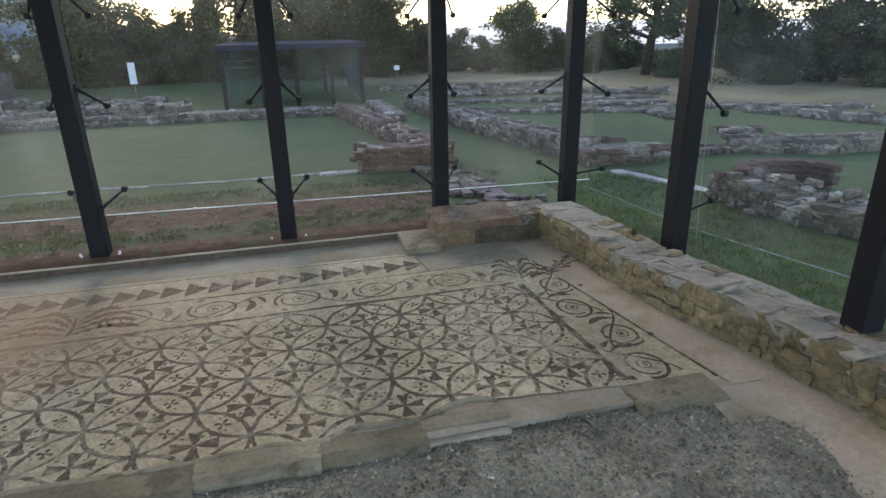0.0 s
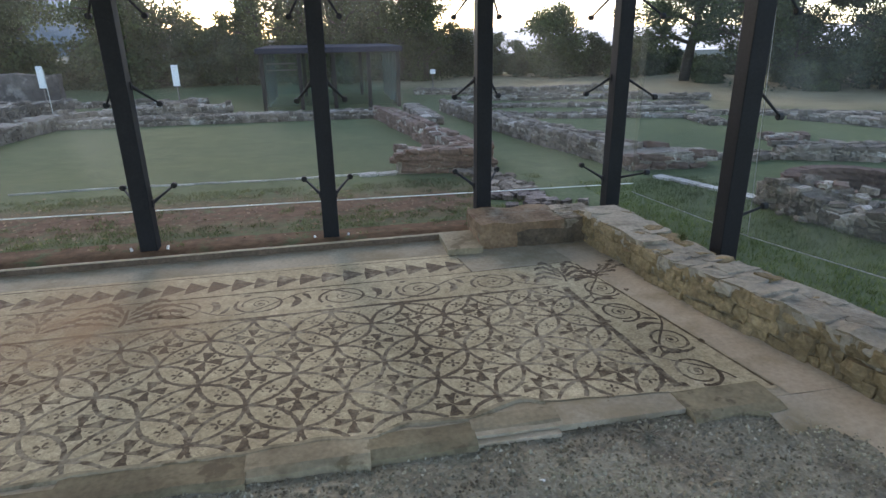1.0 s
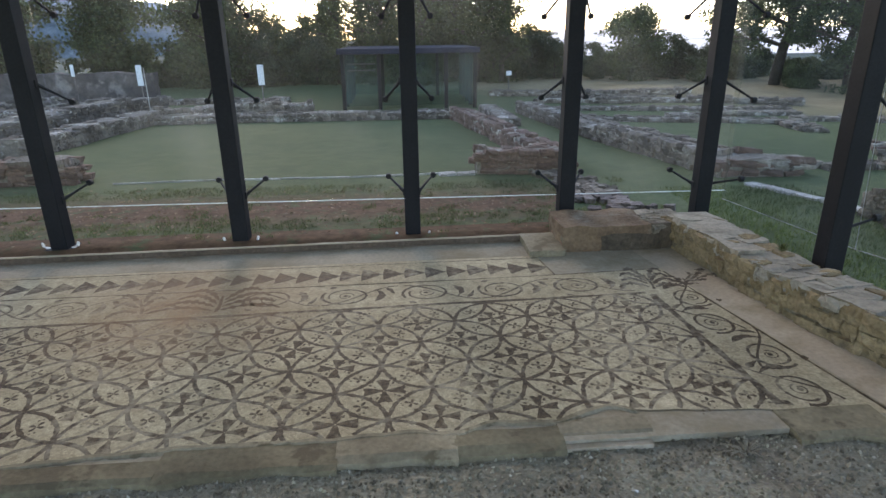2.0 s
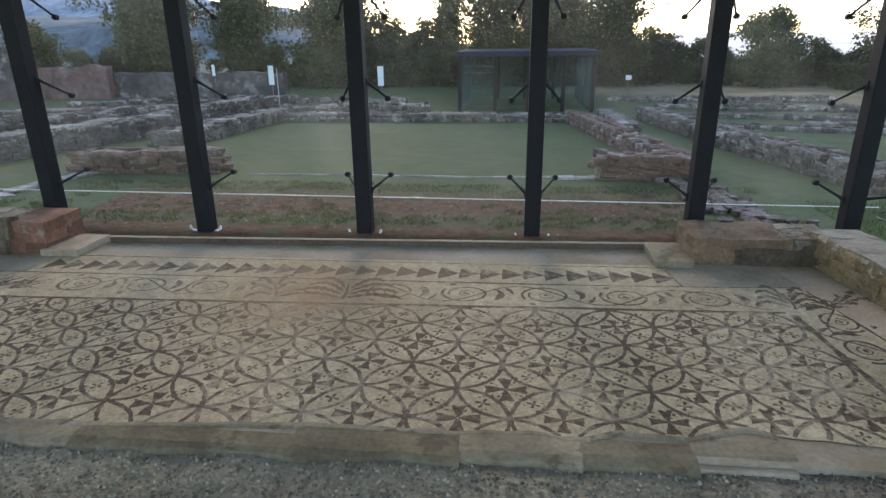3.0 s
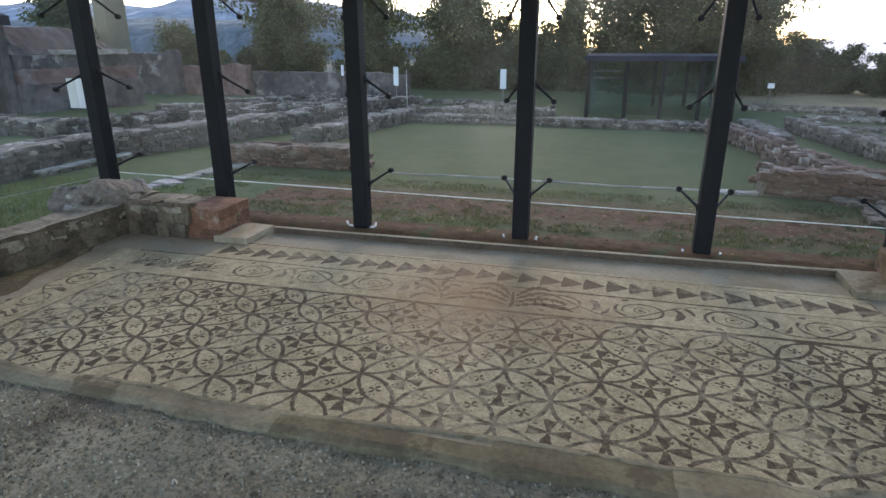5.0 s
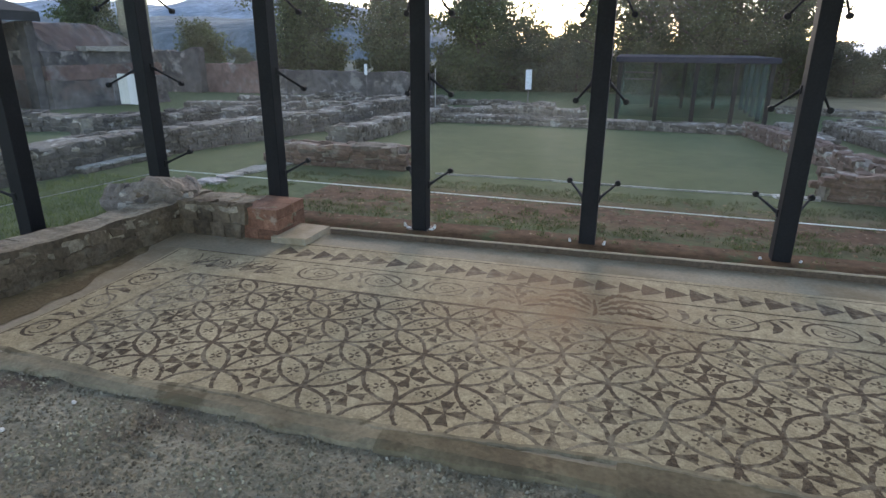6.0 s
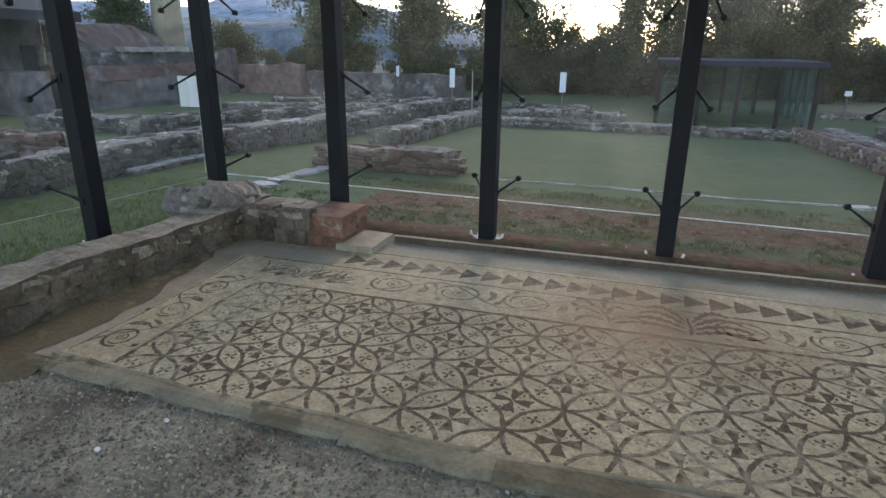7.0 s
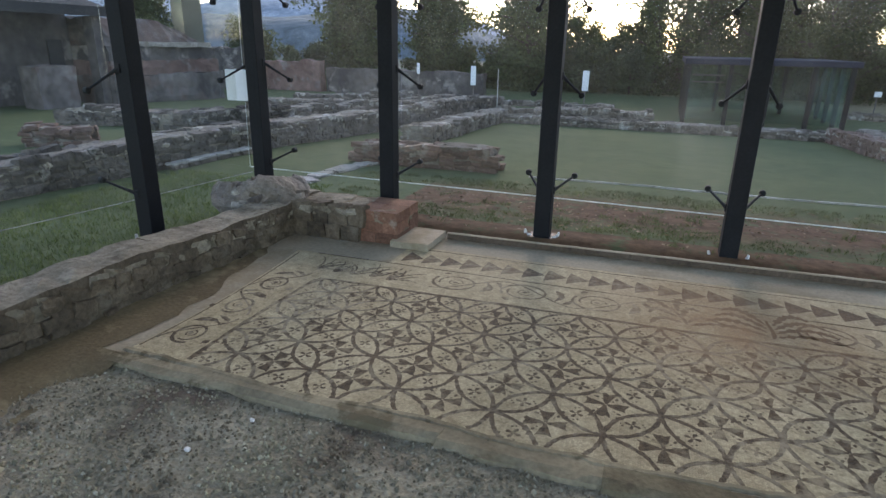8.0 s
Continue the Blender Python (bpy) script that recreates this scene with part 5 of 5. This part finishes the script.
near = []
while len(near) < 7500:
    x, y = random.uniform(-5.2, 2.6), random.uniform(4.95, 6.8)
    if 0.6 * noise.noise(Vector((x * 0.9, y * 2.2, 4))) + noise.noise(Vector((x * 5, y * 7, 9))) + (0.15 if 5.12 < y < 5.5 or y > 6.4 else -0.3) > 0.0:
        near.append((x, y))
blades("grass_strip", near, "patchy short grass beside the glass", 0.035)
verts, faces = [], []
for _ in range(1700):
    x, y = random.uniform(-4.3, 1.5), random.gauss(5.75, 0.5)
    if not 4.9 < y < 6.9:
        continue
    s, a, g = random.uniform(0.01, 0.028), random.uniform(0, 6.28), level(x, y) + 0.012
    off = len(verts)
    for k, r in enumerate((1.0, 0.5, 1.0, 0.5)):
        verts.append((x + s * r * math.cos(a + k * 1.57), y + s * r * math.sin(a + k * 1.57), g + random.uniform(0, 0.014)))
    faces.append((off, off + 1, off + 2, off + 3))
tagged(link("leaf_litter", plain_mesh("leaf_litter", verts, faces), LITTER), "dry brown leaves strewn on the grass", "leaves", kind="stuff")
side_grass = [(random.uniform(2.85, 4.3), random.uniform(1.0, 6.2)) for _ in range(7000)] + [(random.uniform(-7.4, -5.25), random.uniform(1.5, 5.8)) for _ in range(7000)]
blades("grass_side", side_grass, "short green grass outside the low walls", 0.045, SIDE_BLADE)

tuft = root("weed", (2.50, 3.55, 0.28), "small green weed growing on the wall top", "weed")
bm = bmesh.new()
for _ in range(90):
    a, t, h = random.uniform(0, 6.28), random.uniform(0.1, 1.2), random.uniform(0.03, 0.075)
    tip = Vector((math.cos(a) * math.sin(t), math.sin(a) * math.sin(t), math.cos(t))) * h
    s = Vector((-math.sin(a), math.cos(a), 0)) * 0.006
    m = tip * 0.55
    bm.faces.new([bm.verts.new(c) for c in (Vector((0, 0, 0)), m + s, tip, m - s)])
part("leaves", bm, BLADE, tuft)

dry = root("dry_weed", (1.45, 2.04, -0.03), "dry grey weed at the gravel edge", "weed")
bm = bmesh.new()
for _ in range(52):
    a, t, h = random.uniform(0, 6.28), random.uniform(0.3, 1.4), random.uniform(0.04, 0.13)
    tip = Vector((math.cos(a) * math.sin(t), math.sin(a) * math.sin(t) * 0.6, math.cos(t) * 0.6)) * h
    tube(bm, [(tip.x * 0.1, tip.y * 0.1, 0), tip * 0.5 + Vector((0, 0, 0.01)), tip], [0.0022, 0.0018, 0.001], 4)
part("stalk", bm, STRAW, dry)


# ---- trees ----
def crown_mesh(name, clumps, count, leaf, seed):
    """Diamond leaves strewn through round clumps, count in all, each clump by its own volume."""
    rng = np.random.default_rng(seed)
    share = np.array([r ** 2.4 for *_, r in clumps])
    each = np.maximum(8, (count * share / share.sum()).astype(int))
    centre = np.repeat(np.array([c[:3] for c in clumps]), each, axis=0)
    radius = np.repeat(np.array([c[3] for c in clumps]), each)[:, None]
    n = len(centre)
    u = rng.normal(size=(n, 3))
    u /= np.linalg.norm(u, axis=1)[:, None]
    c = centre + u * radius * (rng.random(n) ** 0.42)[:, None] * np.array((1, 1, 0.8))
    out = u + rng.normal(size=(n, 3)) * 0.75
    a = np.cross(out, rng.normal(size=(n, 3)))
    a /= np.linalg.norm(a, axis=1)[:, None]
    b = np.cross(out, a)
    b /= np.linalg.norm(b, axis=1)[:, None]
    s = leaf * rng.uniform(0.55, 1.25, n)[:, None]
    verts = np.stack([c - a * s, c + b * s * 0.6, c + a * s, c - b * s * 0.6], axis=1).reshape(-1, 3)
    mesh = bpy.data.meshes.new(name)
    mesh.from_pydata(verts.tolist(), [], np.arange(4 * n).reshape(-1, 4).tolist())
    mesh.update()
    return mesh


def tree(height, width, seed, label, leafy=LEAF, bare=0.06, count=12000, leaf=0.07, limbs=16, stout=0.022, full=0.0, at=(0, 0, 0)):
    """A tapered trunk with forked limbs, and clumps of leaves round the limbs' ends. full: how far the crown closes round the trunk."""
    rng = random.Random(seed)
    ob = root("tree", at, label, "tree", "trees behind the ruins")
    bm = bmesh.new()
    lean = Vector((rng.uniform(-0.06, 0.06), rng.uniform(-0.06, 0.06), 1))
    thick = stout * height
    spine = [lean * (height * 0.92 * k / 9) + Vector((rng.gauss(0, 0.03), rng.gauss(0, 0.03), 0)) * k * 0.4 * height / 8 for k in range(10)]
    spine[0].z = -0.3
    tube(bm, spine, [thick * (1.15 - 0.11 * k) for k in range(10)], 8)
    clumps = []
    for k in range(limbs):
        f = bare + (0.95 - bare) * (k + rng.random()) / limbs
        s = spine[min(9, int(f * 9))]
        a = rng.uniform(0, 6.28)
        shape = math.sin(math.pi * min(1.0, 0.22 + 0.78 * (f - bare) / (1 - bare))) ** 0.6 if full else 1.05 - 0.6 * abs(f - bare - 0.3)
        reach = width * 0.5 * shape * rng.uniform(0.6, 1.0)
        e = s + Vector((math.cos(a) * reach, math.sin(a) * reach, height * rng.uniform(0.02, 0.12)))
        m = s.lerp(e, 0.5) + Vector((rng.gauss(0, 0.05), rng.gauss(0, 0.05), 0.1)) * reach
        tube(bm, [s, m, e], [thick * 0.4, thick * 0.25, thick * 0.07], 5)
        for q in (e, m, s.lerp(e, 0.75)):
            twig = q + Vector((rng.gauss(0, 0.16), rng.gauss(0, 0.16), rng.uniform(-0.05, 0.16))) * width * 0.5
            tube(bm, [m, m.lerp(twig, 0.6), twig], [thick * 0.16, thick * 0.09, thick * 0.03], 4)
            clumps.append((twig.x, twig.y, twig.z, width * rng.uniform(0.07, 0.14)))
            if full:
                clumps.append((q.x * full, q.y * full, q.z + rng.uniform(-0.1, 0.1) * height, width * rng.uniform(0.12, 0.2)))
    for _ in range(7):
        clumps.append((lean.x * height + rng.gauss(0, width * 0.1), lean.y * height + rng.gauss(0, width * 0.1), height * rng.uniform(0.8, 1.0), width * rng.uniform(0.07, 0.13)))
    part("trunk", bm, BARK, ob, smooth=True)
    link("crown", crown_mesh("crown", clumps, count, leaf, seed), leafy, ob)
    return ob


def bush(width, height, seed, label, at=(0, 0, 0)):
    rng = random.Random(seed)
    ob = root("bush", at, label, "bush", "undergrowth below the trees")
    bm = bmesh.new()
    for _ in range(7):
        a = rng.uniform(0, 6.28)
        tube(bm, [(0, 0, -0.2), (0.3 * math.cos(a) * width, 0.3 * math.sin(a) * width * 0.5, height * 0.5)], [0.03, 0.012], 5)
    part("stems", bm, BARK, ob)
    clumps = [(rng.uniform(-0.45, 0.45) * width, rng.uniform(-0.3, 0.3) * width * 0.5, rng.uniform(0.05, 0.8) * height, height * rng.uniform(0.2, 0.36)) for _ in range(20)]
    link("foliage", crown_mesh("foliage", clumps, 5200, 0.075, seed), LEAF, ob)
    return ob


DENSE = "broad dense dark tree leafy down to the ground"
TALL = "tall airy tree with gaps against the evening sky"
ROUND = "dense rounded dark green tree"


def on(x, y):
    return (x, y, level(x, y))


kinds = {
    "dense": tree(6.4, 5.0, 11, DENSE, LEAF, 0.03, 30000, 0.088, 34, full=0.62, at=on(-15.8, 27.0)),
    "tall": tree(8.6, 3.4, 12, TALL, WARM_LEAF, 0.03, 14500, 0.067, 36, stout=0.014, full=0.3, at=on(-0.6, 26.4)),
    "round": tree(3.0, 3.5, 13, ROUND, LEAF, 0.02, 14500, 0.065, 24, full=0.7, at=on(10.1, 26.0)),
    "low": tree(2.2, 2.4, 14, "small leafy tree in the far tree line", PALE_LEAF, 0.03, 6000, 0.065, 16, full=0.6, at=on(6.0, 27.6)),
    "warm": tree(2.9, 2.1, 16, "slender tree with yellowish evening leaves", WARM_LEAF, 0.05, 5200, 0.055, 18, full=0.4, at=on(-4.9, 27.0)),
    "open": tree(6.6, 5.0, 15, "big open-branched tree with a forked dark trunk", LEAF, 0.25, 26000, 0.066, 34, stout=0.027, at=on(13.6, 21.6)),
    "airy": tree(4.6, 4.0, 17, "loose greyish tree with sky between its leaves", PALE_LEAF, 0.05, 12500, 0.063, 30, stout=0.016, at=on(15.6, 18.4)),
}
spots = [
    # dense trees to the west of the bright gap
    ("dense", -11.6, 27.4, 0.92), ("dense", -7.6, 26.4, 0.92),
    # low sunlit trees under the gap
    ("tall", -2.75, 27.8, 0.7), ("warm", -3.8, 27.4, 1.0), ("warm", -5.8, 28.2, 1.12), ("warm", -3.1, 28.0, 1.05), ("low", -4.4, 26.8, 0.98), ("warm", -6.4, 27.2, 1.05), ("low", -5.4, 26.4, 0.9), ("low", -3.3, 26.2, 0.85),
    # tall trees behind the second shelter
    ("tall", -2.4, 26.8, 0.94), ("tall", -1.5, 27.6, 1.0), ("tall", 0.5, 26.9, 1.05), ("tall", 1.5, 26.2, 0.96), ("tall", 2.5, 27.0, 1.0), ("tall", 3.4, 26.2, 0.95), ("tall", 4.2, 26.6, 0.9), ("tall", -0.2, 28.2, 1.1), ("tall", 2.0, 28.4, 1.1), ("tall", 4.0, 28.0, 0.9), ("tall", 1.0, 25.4, 0.8), ("tall", 4.35, 25.8, 0.85),
    # tree line towards the east
    ("low", 7.0, 27.4, 0.74), ("low", 5.4, 28.2, 0.86), ("low", 6.6, 28.6, 0.9), ("low", 7.9, 28.0, 0.8), ("low", 11.9, 26.0, 0.78), ("low", 12.7, 26.4, 0.6), ("low", 13.6, 26.8, 0.62), ("round", 11.0, 27.0, 0.62), ("low", 8.6, 26.6, 0.66),
    # beside and beyond the big open tree
    ("open", 14.4, 18.9, 0.72), ("dense", 13.9, 25.0, 0.28), ("dense", 18.9, 23.4, 0.42), ("dense", 16.4, 20.2, 0.42), ("airy", 17.2, 16.4, 1.0), ("airy", 18.4, 14.2, 0.95), ("airy", 19.0, 12.0, 0.9), ("airy", 19.6, 9.6, 0.9), ("airy", 21.0, 16.8, 1.2), ("airy", 20.6, 19.6, 1.1), ("airy", 22.6, 12.8, 1.1), ("airy", 23.4, 9.0, 1.1),
    ("round", 14.6, 27.4, 0.55), ("round", 16.0, 26.8, 0.42), ("round", 20.6, 24.2, 0.7), ("round", 22.2, 22.0, 0.75), ("round", 23.8, 19.6, 0.8), ("round", 25.0, 17.0, 0.8), ("round", 25.8, 14.2, 0.8), ("round", 26.4, 11.2, 0.8), ("low", 17.8, 25.6, 0.36),
    # trees beyond the old house
    ("round", -21.6, 26.2, 0.98), ("low", -18.8, 25.6, 0.66), ("low", -17.8, 24.4, 0.6), ("low", -18.2, 27.6, 0.8), ("low", -19.4, 28.6, 0.8), ("low", -23.6, 27.0, 0.62), ("low", -25.4, 26.0, 0.62), ("low", -20.2, 27.8, 0.7), ("dense", -23.9, 22.2, 0.7), ("low", -19.6, 23.8, 0.5),
]
for kind, x, y, size in spots:
    copy_thing(kinds[kind], pose(x, y, level(x, y), 0, 0, random.uniform(0, 360)) @ Matrix.Scale(size, 4))
thicket = bush(3.4, 1.35, 21, "dark dense undergrowth below the trees", on(-12.0, 27.2))
for k in range(17):
    x = -10.6 + k * 1.42
    y = 27.6 - 0.004 * (x - 1.0) ** 2 + random.uniform(-0.7, 0.7) + (1.2 if 4.5 < x < 12 else 0)
    copy_thing(thicket, pose(x, y, level(x, y), 0, 0, random.uniform(-25, 25)) @ Matrix.Scale((0.75 if 4.5 < x else 0.95) * random.uniform(0.7, 1.15), 4))
for x, y, turn, size in ((12.6, 24.4, 30, 0.8), (14.9, 25.8, 20, 0.75), (16.4, 25.2, 30, 0.65), (17.8, 24.4, 35, 0.65), (19.2, 25.2, 40, 0.8), (15.2, 22.6, 50, 0.8), (13.9, 20.6, 60, 0.7), (15.4, 17.2, 70, 0.75), (16.9, 14.8, 70, 0.8), (18.2, 12.6, 80, 0.85), (18.8, 10.4, 90, 0.85), (19.4, 8.0, 90, 0.85), (17.4, 19.4, 60, 0.9), (-19.8, 25.0, 20, 0.8), (-23.0, 25.4, 30, 0.9), (-26.6, 24.6, 40, 1.0), (-16.8, 28.6, 10, 0.9), (-30.0, 22.0, 50, 1.2)):
    copy_thing(thicket, pose(x, y, level(x, y), 0, 0, turn) @ Matrix.Scale(size, 4))

# ---- distant hills ----
def ridge(name, x0, x1, y, base, top, material, label, seed):
    xs = np.linspace(x0, x1, 60)
    verts, faces = [], []
    for k, x in enumerate(xs):
        f = min(1.0, 2.2 * math.sin(math.pi * k / 59)) ** 0.6
        h = base + (top - base) * f * (0.92 + 0.11 * noise.fractal(Vector((x * 0.006, seed, 0)), 0.8, 2.0, 6))
        verts += [(x, y, base - 40), (x, y + 60, base + (h - base) * 0.6), (x, y + 200, h), (x, y + 420, base - 40)]
    for k in range(59):
        for r in range(3):
            faces.append((k * 4 + r, (k + 1) * 4 + r, (k + 1) * 4 + r + 1, k * 4 + r + 1))
    mesh = plain_mesh(name, verts, faces)
    mesh.polygons.foreach_set("use_smooth", [True] * len(faces))
    return tagged(link(name, mesh, material), label, "hills", kind="structure")


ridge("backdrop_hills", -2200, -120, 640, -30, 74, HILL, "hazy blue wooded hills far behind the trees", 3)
ridge("backdrop_hills", -1200, -90, 380, -20, 34, NEAR_HILL, "dark haze-blue wooded lower hills behind the trees", 6)
ridge("backdrop_mountain", 40, 620, 250, -14, 5.5, HAZE_HILL, "very pale distant mountain behind the trees", 5)
